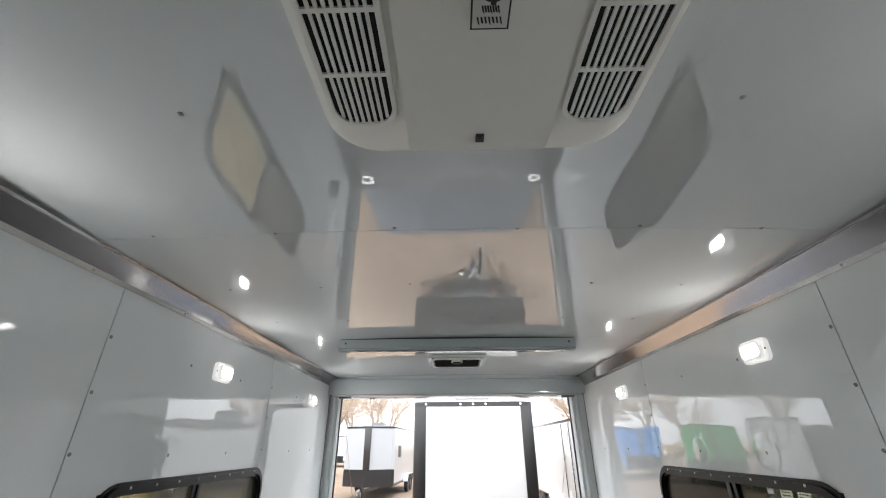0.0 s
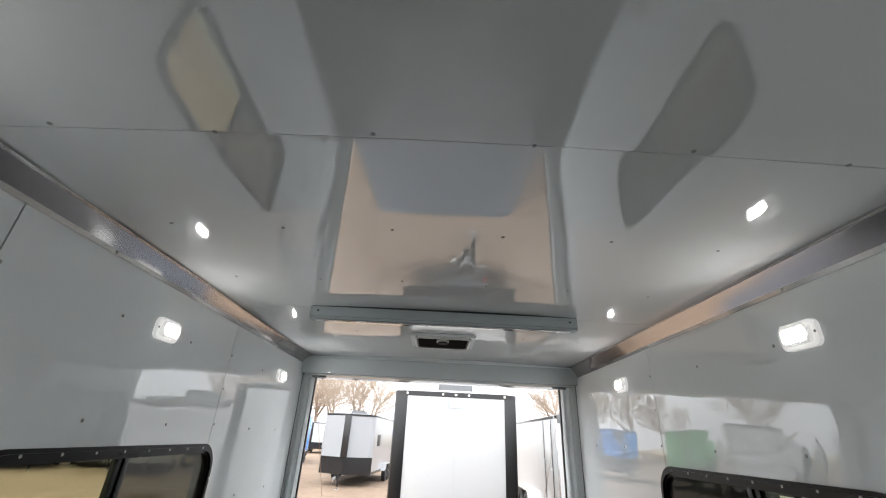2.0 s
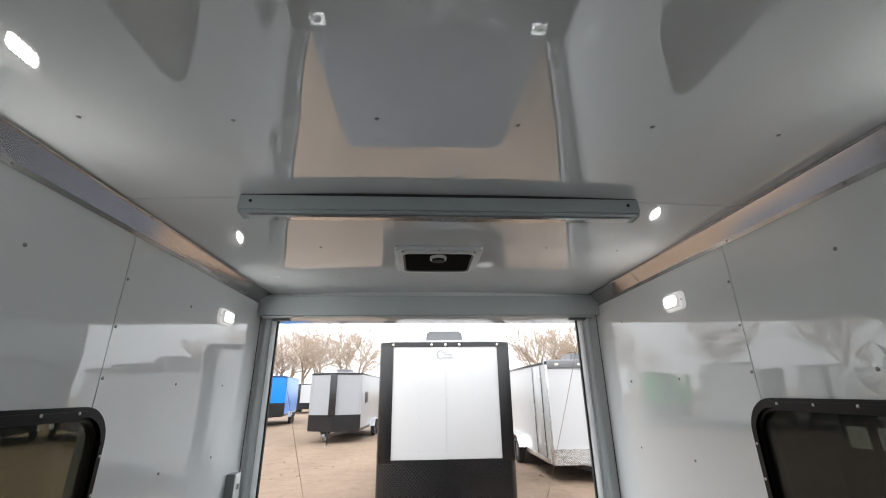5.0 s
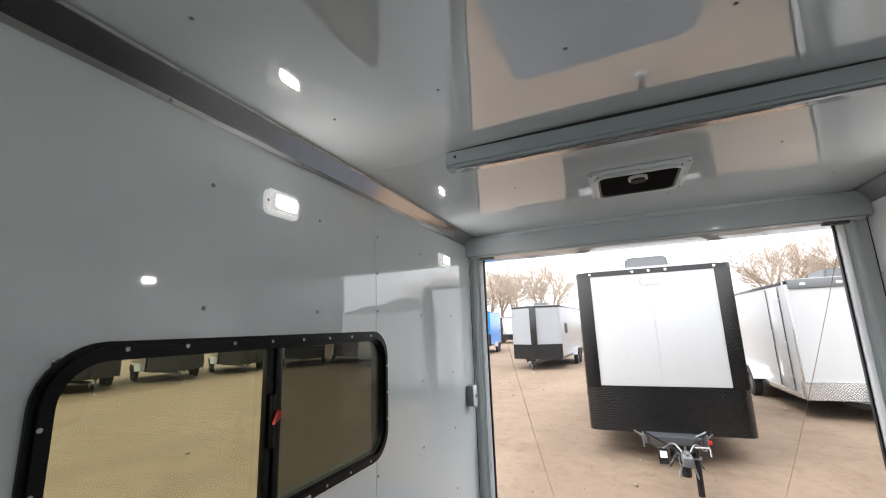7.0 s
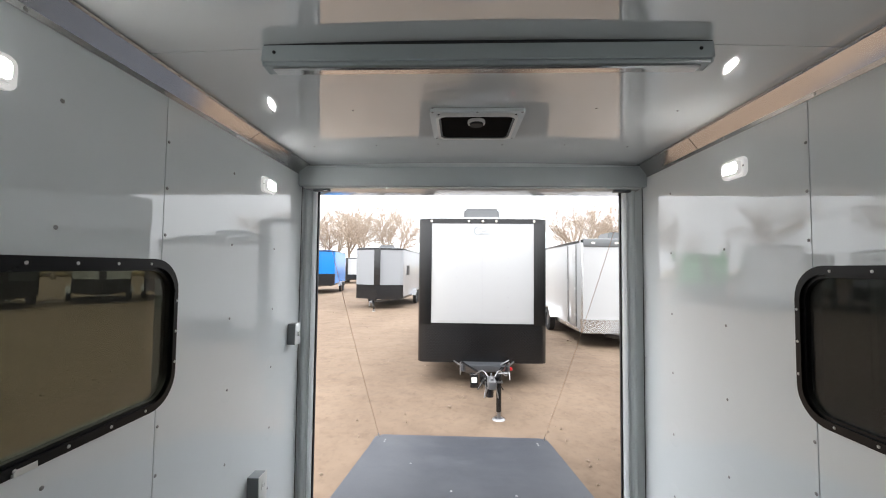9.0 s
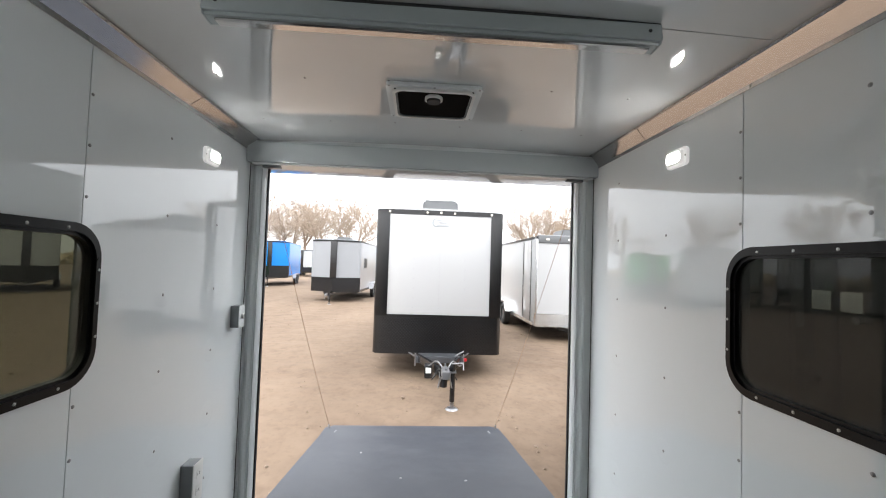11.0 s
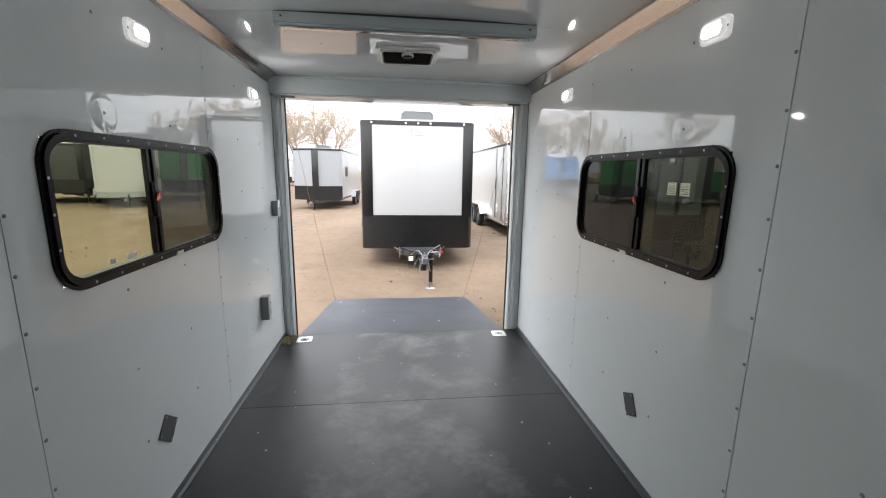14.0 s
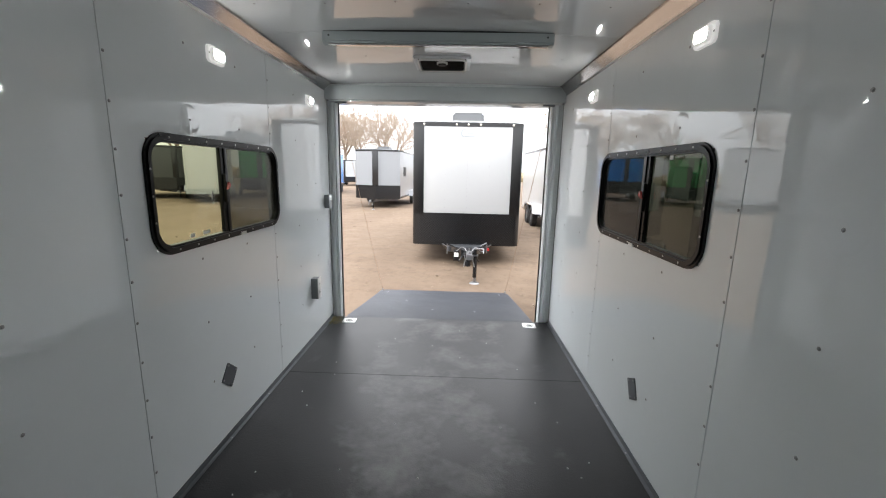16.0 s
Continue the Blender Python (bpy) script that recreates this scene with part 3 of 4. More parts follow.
# ---- windows ----
def side_window(s):
    root = thing("window_1" if s < 0 else "window_2", (0, 0, 0), "black-framed sliding window with rounded corners and tinted panes", "window", kind="structure")
    X = lambda d: s * (HW - d)
    o = rounded(WIN_Y, WIN_Z, WIN_W, WIN_H, 0.105)
    mid = rounded(WIN_Y, WIN_Z, WIN_W - 0.022, WIN_H - 0.022, 0.095)
    i = rounded(WIN_Y, WIN_Z, WIN_W - 0.054, WIN_H - 0.054, 0.082)
    i2 = rounded(WIN_Y, WIN_Z, WIN_W - 0.074, WIN_H - 0.072, 0.074)
    bm = B()
    ring(bm, o, i, "x", X(-0.004), X(0.008))
    ring(bm, mid, i, "x", X(0.0079), X(0.015))
    part("window_frame", bm, M_BLACK, root)
    bm = B()
    ring(bm, rounded(WIN_Y, WIN_Z, WIN_W - 0.050, WIN_H - 0.050, 0.084), i2, "x", X(0.006), X(-0.022))
    part("inner_frame", bm, M_BLACK, root)
    dv = -1.588
    top, bot = WIN_Z + WIN_H / 2 - 0.035, WIN_Z - WIN_H / 2 + 0.035
    bm = B()
    box(bm, X(0.0), X(-0.018), dv - 0.030, dv + 0.004, bot, top, 0.003)
    box(bm, X(0.006), X(-0.012), dv - 0.004, dv + 0.020, bot, top, 0.003)
    part("meeting_rail", bm, M_BLACK, root)
    near, far = WIN_Y - WIN_W / 2 + 0.03, WIN_Y + WIN_W / 2 - 0.03
    bm = B()
    prism(bm, [(y, z) for y, z in ((near, bot - 0.004), (dv, bot - 0.004), (dv, top + 0.004), (near, top + 0.004))], "x", X(-0.012), X(-0.016))
    part("pane", bm, G_CLEAR if s < 0 else G_DIMMED, root, "tinted sliding pane", smooth=False)
    bm = B()
    prism(bm, [(y, z) for y, z in ((dv, bot - 0.004), (far, bot - 0.004), (far, top + 0.004), (dv, top + 0.004))], "x", X(-0.006), X(-0.010))
    part("pane", bm, G_DARK if s < 0 else G_DIMMED_DARK, root, "darker pane behind an insect screen", smooth=False)
    bm = B()
    box(bm, X(0.0), X(0.014), dv - 0.022, dv - 0.006, 1.20, 1.335, 0.004)
    latch = part("latch", bm, M_BLACK, root)
    bm = B()
    prism(bm, [(dv - 0.020, 1.262), (dv + 0.004, 1.275), (dv + 0.004, 1.29), (dv - 0.006, 1.297), (dv - 0.014, 1.28)], "x", X(0.0145), X(0.024))
    part("latch_tab", bm, M_RED, latch, "red latch tab")
    fr = 0.016
    way = "-x" if s > 0 else "+x"
    pl = []
    for k in range(8):
        y = WIN_Y - 0.42 + 0.12 * k
        pl += [(X(0.015), y, WIN_Z + WIN_H / 2 - fr), (X(0.015), y, WIN_Z - WIN_H / 2 + fr)]
    for z in (-0.1, 0.0, 0.1):
        pl += [(X(0.015), WIN_Y - WIN_W / 2 + fr, WIN_Z + z), (X(0.015), WIN_Y + WIN_W / 2 - fr, WIN_Z + z)]
    screws(root, pl, way, 0.72, BRIGHT_SCREW)
    for y, w in ((-1.50, 0.05),) if s < 0 else ((-1.56, 0.05),):
        bm = B()
        box(bm, X(0.009), X(0.0165), y, y + w, WIN_Z - WIN_H / 2 + 0.002, WIN_Z - WIN_H / 2 + 0.017, 0.001, 1)
        part("sticker", bm, M_STICKER, root, "small white label")
    for y, w in ((-1.78, 0.05), (-1.87, 0.028)) if s < 0 else ((-1.80, 0.03),):
        zz = bot + 0.01 if s < 0 else top - 0.02
        bm = B()
        box(bm, X(-0.009), X(-0.0115), y, y + w, zz, zz + 0.017)
        part("sticker", bm, M_STICKER, root, "small white label")
    return root


for s in (-1, 1):
    side_window(s)

# ---- wall lamps ----
def wall_lamp():
    root = thing("wall_lamp", (0, 0, 0), "small rectangular white lit LED dome lamp screwed to the wall", "lamp", "wall lamps")
    bm = B()
    prism(bm, rounded(0, 0, 0.128, 0.074, 0.020), "x", 0.0, 0.012)
    part("bezel", bm, M_BEZEL, root)
    bm = B()
    a = rounded(0, 0, 0.100, 0.056, 0.016)
    b = rounded(0, 0, 0.084, 0.042, 0.012)
    ring(bm, a, b, "x", 0.0122, 0.0265)
    part("lens_rim", bm, M_BEZEL, root, "clear lens rim")
    bm = B()
    prism(bm, b, "x", 0.0122, 0.0205)
    lens = part("lens", bm, M_LENS, root, "glowing white lens", smooth=False)
    bm = B()
    cyl(bm, (0.0204, 0, 0), (0.0212, 0, 0), 0.0032, None, 6)
    led = finish("led", bm, M_LED)
    for i in range(7):
        for j in range(4):
            if (i in (0, 6)) and (j in (0, 3)):
                continue
            shared("led", led, lens, pose(0, -0.033 + 0.011 * i, -0.0145 + 0.00967 * j))
    screws(root, [(0.012, 0.057, 0), (0.012, -0.057, 0)], "+x", 0.7)
    return root


lamp = wall_lamp()
first = True
for s, ys in ((-1, (-0.385, -1.598, -2.82)), (1, (-0.738, -1.948, -3.17))):
    for y in ys:
        m = pose(s * HW, y, 1.872, 0, 0, 0 if s < 0 else 180)
        if first:
            lamp.matrix_world = m
            first = False
        else:
            copy_thing(lamp, m)

# ---- ceiling strip ----
# slim closed profile across the ceiling, its use left open
strip = thing("ceiling_housing", (0, -1.262, CEIL), "grey painted metal housing fixed across the ceiling", "housing")
bm = B()
prism(bm, [(0.004, 0.0055), (0.004, 0.002), (0.0, 0.0005), (-0.003, -0.044), (-0.001, -0.047), (0.006, -0.047), (0.006, -0.051), (0.008, -0.056), (0.05, -0.058), (0.056, -0.05), (0.056, 0.0055)], "x", -0.611, 0.609)
part("body", bm, M_STRIP, strip, smooth=False)
bm = B()
prism(bm, [(0.014, -0.0575), (0.046, -0.0582), (0.046, -0.063), (0.02, -0.0635), (0.014, -0.061)], "x", -0.588, 0.586)
part("lip", bm, M_BRUSHED, strip, "bright folded metal lip", smooth=False)
# thin dark strip that draws the shadow line between housing and ceiling
bm = B()
box(bm, -0.6095, 0.6075, -0.0025, 0.0005, -0.0016, 0.0062)
part("shadow_line", bm, M_SEAM, strip, "dark strip in place of the shadow line under the ceiling", smooth=False)
for x in (-0.6125, 0.6105):
    bm = B()
    prism(bm, [(0.002, -0.0012), (-0.0045, -0.045), (0.0, -0.0485), (0.004, -0.057), (0.05, -0.060), (0.058, -0.05), (0.058, -0.0012)], "x", x - 0.002, x + 0.002)
    part("end_cap", bm, M_STRIP, strip, smooth=False)
for x in (-0.580, 0.578):
    shared("screw", DARK_SCREW, strip, pose(x, -0.0025, -0.022, 90, 0, 0) @ Matrix.Scale(0.8, 4))

# ---- roof vent ----
vent = thing("roof_vent", (0.005, -0.630, 2.088), "white square roof vent with dark screen and crank knob", "roof vent")
bm = B()
ring(bm, rounded(0, 0, 0.375, 0.335, 0.02), rounded(0, 0, 0.312, 0.282, 0.035), "z", -0.006, 0.0075)
part("frame", bm, M_TRIM, vent)
bm = B()
ring(bm, rounded(0, 0, 0.328, 0.298, 0.04), rounded(0, 0, 0.306, 0.276, 0.035), "z", -0.017, -0.0055)
part("inner_lip", bm, M_WHITEP, vent, "raised white inner lip")
bm = B()
box(bm, -0.1555, 0.1555, -0.1405, 0.1405, -0.010, -0.0065)
part("screen", bm, M_MESH, vent, "dark insect screen")
bm = B()
ring(bm, rounded(0, 0, 0.310, 0.280, 0.03), rounded(0, 0, 0.290, 0.260, 0.03), "z", -0.0135, -0.0095)
part("screen_frame", bm, M_BASE, vent)
bm = B()
cyl(bm, (0, -0.075, -0.0105), (0, -0.075, -0.030), 0.030, 0.027, 20)
part("knob", bm, M_DARK, vent, "black crank knob")
bm = B()
ringo = [(0.036 * math.cos(a), -0.075 + 0.036 * math.sin(a)) for a in [2 * math.pi * k / 24 for k in range(24)]]
ringi = [(0.029 * math.cos(a), -0.075 + 0.029 * math.sin(a)) for a in [2 * math.pi * k / 24 for k in range(24)]]
ring(bm, ringo, ringi, "z", -0.022, -0.0105)
part("knob_ring", bm, M_WHITEP, vent, "pale ring round the knob")
screws(vent, [(x, y, -0.006) for x in (-0.175, 0, 0.175) for y in (-0.158, 0.158)], "-z", 0.8)

# ---- ceiling air conditioner ----
ACX, AC0, AC1 = 0.021, -3.46, -2.795
ac = thing("air_conditioner", (ACX, -3.13, 2.092), "cream plastic ceiling air conditioner with two slatted grilles", "air conditioner")
LEN, WID = AC1 - AC0, 0.492
bm = B()
o0 = rounded(0, 0, WID, LEN, 0.085, 10)
o1 = rounded(0, 0, WID - 0.012, LEN - 0.012, 0.08, 10)
o2 = rounded(0, 0, WID - 0.045, LEN - 0.045, 0.07, 10)
loops = [[bm.verts.new((*p, z)) for p in pts] for pts, z in ((o0, 0.0145), (o0, -0.018), (o1, -0.034), (o2, -0.043))]
for la, lb in zip(loops[:-1], loops[1:]):
    for k in range(len(la)):
        j = (k + 1) % len(la)
        bm.faces.new((la[k], la[j], lb[j], lb[k]))
bm.faces.new(loops[-1])
bm.faces.new(loops[0][::-1])
part("shroud", bm, M_CREAM, ac)
bm = B()
prism(bm, [(-0.112, -LEN / 2 + 0.022), (0.112, -LEN / 2 + 0.022), (0.119, LEN / 2 - 0.028), (0.112, LEN / 2 - 0.020), (-0.107, LEN / 2 - 0.020), (-0.114, LEN / 2 - 0.028)], "z", -0.0495, -0.0425)
bmesh.ops.bevel(bm, geom=bm.edges[:], offset=0.0025, segments=2, affect="EDGES")
part("centre_panel", bm, M_CREAM, ac)
for s in (-1, 1):
    gx, gl = s * 0.1735, LEN - 0.17
    w = 0.086
    bm = B()
    prism(bm, rounded(gx, -0.005, w, gl, 0.03, 6), "z", -0.0455, -0.0432)
    grille = part("grille", bm, M_DARK, ac, "dark slotted return grille")
    bm = B()
    ring(bm, rounded(gx, -0.005, w + 0.014, gl + 0.014, 0.036, 6), rounded(gx, -0.005, w, gl, 0.03, 6), "z", -0.0490, -0.0432)
    part("rim", bm, M_CREAM, grille)
    nsl = 9
    for k in range(nsl):
        x = gx - w / 2 + w * (k + 0.5) / nsl + w / nsl / 2
        if k == nsl - 1:
            continue
        inset = 0.012 if k in (0, nsl - 2) else 0.002
        bm = B()
        box(bm, x - 0.0022, x + 0.0022, -0.005 - gl / 2 + inset, -0.005 + gl / 2 - inset, -0.0492, -0.0456)
        part("slat", bm, M_CREAM, grille, smooth=False)
    for k in range(1, 6):
        y = -0.005 + gl / 2 - 0.0915 * k
        if y < -0.005 - gl / 2 + 0.02:
            break
        bm = B()
        box(bm, gx - w / 2, gx + w / 2, y - 0.003, y + 0.003, -0.0495, -0.0456)
        part("crossbar", bm, M_CREAM, grille, smooth=False)
bm = B()
box(bm, -0.003, 0.011, 0.270, 0.288, -0.0525, -0.049, 0.001)
sw = part("switch", bm, M_INK, ac, "small black rocker switch")
bm = B()
box(bm, 0.001, 0.007, 0.272, 0.279, -0.0550, -0.0520, 0.001)
part("rocker", bm, M_GASKET, sw)
cx0, cx1, cy0, cy1 = -0.019, 0.027, -0.075, 0.087
bm = B()
box(bm, cx0, cx1, cy0, cy1, -0.0508, -0.0490)
ctl = part("control_plate", bm, M_INK, ac, "black-edged control label", smooth=False)
bm = B()
box(bm, cx0 + 0.0022, cx1 - 0.0022, cy0 + 0.002, 0.048, -0.0514, -0.0507)
box(bm, cx0 + 0.0022, cx1 - 0.0022, 0.0505, cy1 - 0.0022, -0.0514, -0.0507)
part("label_field", bm, M_STICKER, ctl, smooth=False)
bm = B()
for z0, z1, y in ((-0.012, 0.019, 0.0745), (-0.007, 0.014, 0.0610)):
    for k in range(7):
        x = z0 + (z1 - z0) * k / 7
        prism(bm, [(x, y - 0.004), (x + 0.0022, y - 0.004), (x + 0.0042, y + 0.004 + 0.002 * (k % 3 == 0)), (x + 0.002, y + 0.004)], "z", -0.0517, -0.0513)
part("lettering", bm, M_INK, ctl, "slanting black script marks", smooth=False)
for y in (0.025, -0.025):
    bm = B()
    cyl(bm, (0.004, y, -0.0514), (0.004, y, -0.070), 0.0185, 0.0165, 20)
    kn = part("knob", bm, M_INK, ctl, "round black control knob")
    bm = B()
    box(bm, 0.001, 0.007, y - 0.016, y + 0.016, -0.076, -0.0695, 0.001)
    part("grip", bm, M_GASKET, kn)

# ---- wall boxes and patches ----
def wall_box(name, label, y0, y1, z0, z1, depth, tog):
    root = thing(name, (-HW, y0, z0), label, "switch" if tog else "socket")
    bm = B()
    box(bm, 0.0, depth - 0.005, 0, y1 - y0, 0, z1 - z0, 0.004)
    part("box", bm, M_GREYBOX, root)
    bm = B()
    box(bm, depth - 0.0048, depth, -0.002, y1 - y0 + 0.002, -0.002, z1 - z0 + 0.002, 0.002)
    pl = part("cover_plate", bm, M_WHITEP if not tog else M_TRIM, root, "pale cover plate")
    c, zc = (y1 - y0) / 2, (z1 - z0) / 2
    if tog:
        bm = B()
        box(bm, depth, depth + 0.010, c - 0.005, c + 0.005, zc - 0.012, zc + 0.012, 0.002)
        part("toggle", bm, M_WHITEP, pl)
    else:
        for dz in (-0.035, 0.035):
            bm = B()
            prism(bm, rounded(c, zc + dz, 0.034, 0.044, 0.014), "x", depth, depth + 0.0018)
            part("outlet", bm, M_WHITEP, pl)
            bm = B()
            for dy in (-0.007, 0.007):
                box(bm, depth + 0.0018, depth + 0.0024, c + dy - 0.0012, c + dy + 0.0012, zc + dz - 0.005, zc + dz + 0.006)
            part("slots", bm, M_INK, pl)
    return root


wall_box("light_switch", "grey surface-mounted switch box beside the door frame", -0.096, -0.034, 1.036, 1.152, 0.048, True)
wall_box("power_socket", "grey surface-mounted power socket box on the white wall", -0.492, -0.418, 0.345, 0.512, 0.058, False)


def patch(s, y, z, w, h, turn):
    root = thing("tie_down_cover", (s * HW, y, z), "small tilted grey metal cover plate screwed low on the wall", "cover plate", "cover plates")
    root.matrix_world = pose(s * HW, y, z, turn, 0, 0)
    bm = B()
    prism(bm, rounded(0, 0, w, h, 0.006, 3), "x", 0, -s * 0.004)
    part("plate", bm, M_BASE, root, smooth=False)
    screws(root, [(-s * 0.004, a * (w / 2 - 0.012), b * (h / 2 - 0.012)) for a in (-1, 1) for b in (-1, 1)], "-x" if s > 0 else "+x", 0.9)


patch(-1, -1.69, 0.326, 0.104, 0.098, -40)
patch(1, -1.70, 0.333, 0.080, 0.103, -26)

# ---- floor tie-down rings ----
def tie_ring(x, y, rz):
    root = thing("tie_down_ring", (x, y, 0.0005), "bright zinc recessed D-ring plate on the black floor", "tie-down", "tie-down rings", rz=rz)
    bm = B()
    ring(bm, rounded(0, 0, 0.118, 0.112, 0.012, 5), rounded(0, 0, 0.066, 0.060, 0.02, 5), "z", 0.0, 0.003)
    part("plate", bm, M_DRING, root)
    bm = B()
    prism(bm, rounded(0, 0, 0.068, 0.062, 0.02, 5), "z", 0.0002, 0.0012)
    part("pan", bm, M_DARK, root, "dark recessed pan")
    bm = B()
    pts = [Vector((-0.022, 0.016, 0.004)), Vector((-0.022, -0.006, 0.004)), Vector((-0.014, -0.019, 0.004)), Vector((0.0, -0.024, 0.004)), Vector((0.014, -0.019, 0.004)), Vector((0.022, -0.006, 0.004)), Vector((0.022, 0.016, 0.004)), Vector((-0.022, 0.016, 0.004))]
    for a, b in zip(pts[:-1], pts[1:]):
        cyl(bm, a, b, 0.0045, None, 8)
    part("ring", bm, M_DRING, root)
    screws(root, [(a * 0.047, b * 0.044, 0.003) for a in (-1, 1) for b in (-1, 1)], "+z", 0.9)


tie_ring(-0.832, -0.045, 2)
tie_ring(0.818, -0.038, -2)
bm = B()
rng = random.Random(3)
for k in range(160):
    x, y = -1.0 + abs(rng.gauss(0, 0.045)), -0.03 + rng.uniform(-0.12, 0.06)
    r = rng.uniform(0.001, 0.004)
    a = rng.uniform(0, 3.1)
    cyl(bm, (x - 3 * r * math.cos(a), y - 3 * r * math.sin(a), 0.0035), (x + 3 * r * math.cos(a), y + 3 * r * math.sin(a), 0.0035 + r), r * 0.6, None, 4)
tagged(new("straw_litter", finish("straw_litter", bm, M_DEBRIS)), "bits of straw and dirt in the doorway corner", "litter", kind="stuff")
bm = B()
for k in range(26):
    x, y = rng.uniform(-0.85, 0.85), rng.uniform(-2.3, -0.1)
    cyl(bm, (x, y, 0.0), (x, y, 0.003), rng.uniform(0.0025, 0.005), 0.002, 6)
tagged(new("floor_screws", finish("floor_screws", bm, M_DRING)), "flat screw heads set in the rubber floor", "screws", kind="stuff")


# ---- parked trailers ----
def wheel(parent, x, y, r, side):
    bm = B()
    n = 24
    prof = [(0.0, r * 0.62), (0.0, r * 0.90), (0.02, r), (0.16, r), (0.18, r * 0.90), (0.18, r * 0.62)]
    loops = []
    for dx, rr in prof:
        loops.append([bm.verts.new((x + side * dx, y + rr * math.cos(2 * math.pi * k / n), r + rr * math.sin(2 * math.pi * k / n))) for k in range(n)])
    for la, lb in zip(loops, loops[1:] + loops[:1]):
        for k in range(n):
            bm.faces.new((la[k], la[(k + 1) % n], lb[(k + 1) % n], lb[k]))
    w = part("wheel", bm, M_TYRE, parent, "black trailer tyre")
    bm = B()
    cyl(bm, (x + side * 0.05, y, r), (x + side * 0.14, y, r), r * 0.63, None, n)
    cyl(bm, (x + side * 0.0, y, r), (x + side * 0.06, y, r), r * 0.2, None, 10)
    part("rim", bm, M_STEEL, w, "silver wheel rim")


def cargo_trailer(loc, rz, W, H, L, sheet, label, base=0.38, vnose=0.0, guard=None, guard_h=0.6, corner=None, corner_w=0.2,
                  centre=False, door=0, top_ac=0, axle=0.6, side_window_at=None, tongue_x=0.0, detailed=False, reach=0.98, group="parked trailers"):
    """Origin on the ground under the middle of the nose; the nose faces -y, the body reaches to +y."""
    root = thing("cargo_trailer", loc, label, "trailer", group, rz=rz)
    h0, h1 = base, base + H
    guard = guard or M_TBLACK
    corner = corner or M_TBLACK
    r = min(corner_w, 0.14)
    # body outline in plan, with rounded nose corners
    out = [(-W / 2, L), (-W / 2, r)]
    for k in range(1, 6):
        a = radians(180 + 90 * k / 6)
        out.append((-W / 2 + r + r * math.cos(a), r + r * math.sin(a)))
    out += [(-W / 2 + r, 0.0)]
    if vnose:
        out += [(0.0, -vnose)]
    out += [(W / 2 - r, 0.0)]
    for k in range(1, 6):
        a = radians(270 + 90 * k / 6)
        out.append((W / 2 - r + r * math.cos(a), r + r * math.sin(a)))
    out += [(W / 2, r), (W / 2, L)]
    bm = B()
    prism(bm, out, "z", h0, h1)
    part("body", bm, sheet, root)
    # nose cladding follows the plan, a little proud
    def off(p, d):
        cx, cy = 0.0, 1.0
        v = Vector((p[0] - cx, p[1] - cy))
        f = 1 + d / max(v.length, 0.3)
        return (cx + v.x * f, cy + v.y * f)
    def clad(name, ids, z0, z1, d, mat, lab=""):
        bm = B()
        pts = [off(out[i], d) for i in ids]
        inn = [off(out[i], -0.01) for i in ids]
        prism(bm, pts + inn[::-1], "z", z0, z1)
        return part(name, bm, mat, root, lab)
    n = len(out)
    nose = list(range(1, n - 1))
    clad("stone_guard", nose, h0 - 0.005, h0 + guard_h, 0.012, guard, "diamond tread-plate stone guard")
    clad("corner_trim", list(range(0, 8)), h0 + guard_h + 0.002, h1 - 0.06, 0.014, corner)
    clad("corner_trim", list(range(n - 8, n)), h0 + guard_h + 0.002, h1 - 0.06, 0.014, corner)
    clad("roof_rail", nose, h1 - 0.06, h1 + 0.012, 0.018, M_TBLACK if corner is not M_STEEL else M_ROOFAC, "dark roof rail")
    for s in (-1, 1):
        bm = B()
        box(bm, s * (W / 2 - 0.002), s * (W / 2 + 0.012), 0.2, L, h1 - 0.05, h1 + 0.012, 0.004)
        part("side_rail", bm, M_TBLACK, root)
        bm = B()
        box(bm, s * (W / 2 - 0.002), s * (W / 2 + 0.012), 0.2, L, h0 - 0.01, h0 + 0.09, 0.004)
        part("sill_rail", bm, guard, root)
    bm = B()
    prism(bm, [(-W / 2, h1), (W / 2, h1), (W / 2 - 0.3, h1 + 0.05), (-W / 2 + 0.3, h1 + 0.05)], "y", 0.05, L)
    part("roof", bm, sheet, root)
    if centre:
        bm = B()
        box(bm, -0.14, 0.14, -vnose - 0.022, -vnose + 0.05, h0 + guard_h, h1 - 0.05, 0.03)
        part("centre_trim", bm, M_TBLACK, root, "black centre strip")
    if top_ac:
        bm = B()
        bmx = [(-0.31, 0.0), (0.31, 0.0), (0.29, 0.2), (-0.29, 0.2)]
        prism(bm, [(p[0], p[1] + h1 + 0.03) for p in bmx], "y", top_ac, top_ac + 0.75)
        bmesh.ops.bevel(bm, geom=bm.edges[:], offset=0.03, segments=2, affect="EDGES")
        part("roof_unit", bm, M_ROOFAC, root, "dark grey roof air-conditioner cover")
    if door:
        s = door
        bm = B()
        box(bm, s * (W / 2 + 0.002), s * (W / 2 + 0.018), 0.40, 1.15, h0 + 0.12, h1 - 0.10, 0.004)
        d = part("door", bm, sheet, root)
        bm = B()
        for y in (0.39, 1.14):
            box(bm, s * (W / 2 + 0.017), s * (W / 2 + 0.026), y, y + 0.03, h0 + 0.1, h1 - 0.08)
        part("door_trim", bm, M_TBLACK, d, "dark door edge trim")
        for z in (h0 + 0.35, h0 + 1.0, h1 - 0.35):
            bm = B()
            box(bm, s * (W / 2 + 0.018), s * (W / 2 + 0.035), 0.37, 0.52, z, z + 0.05, 0.004)
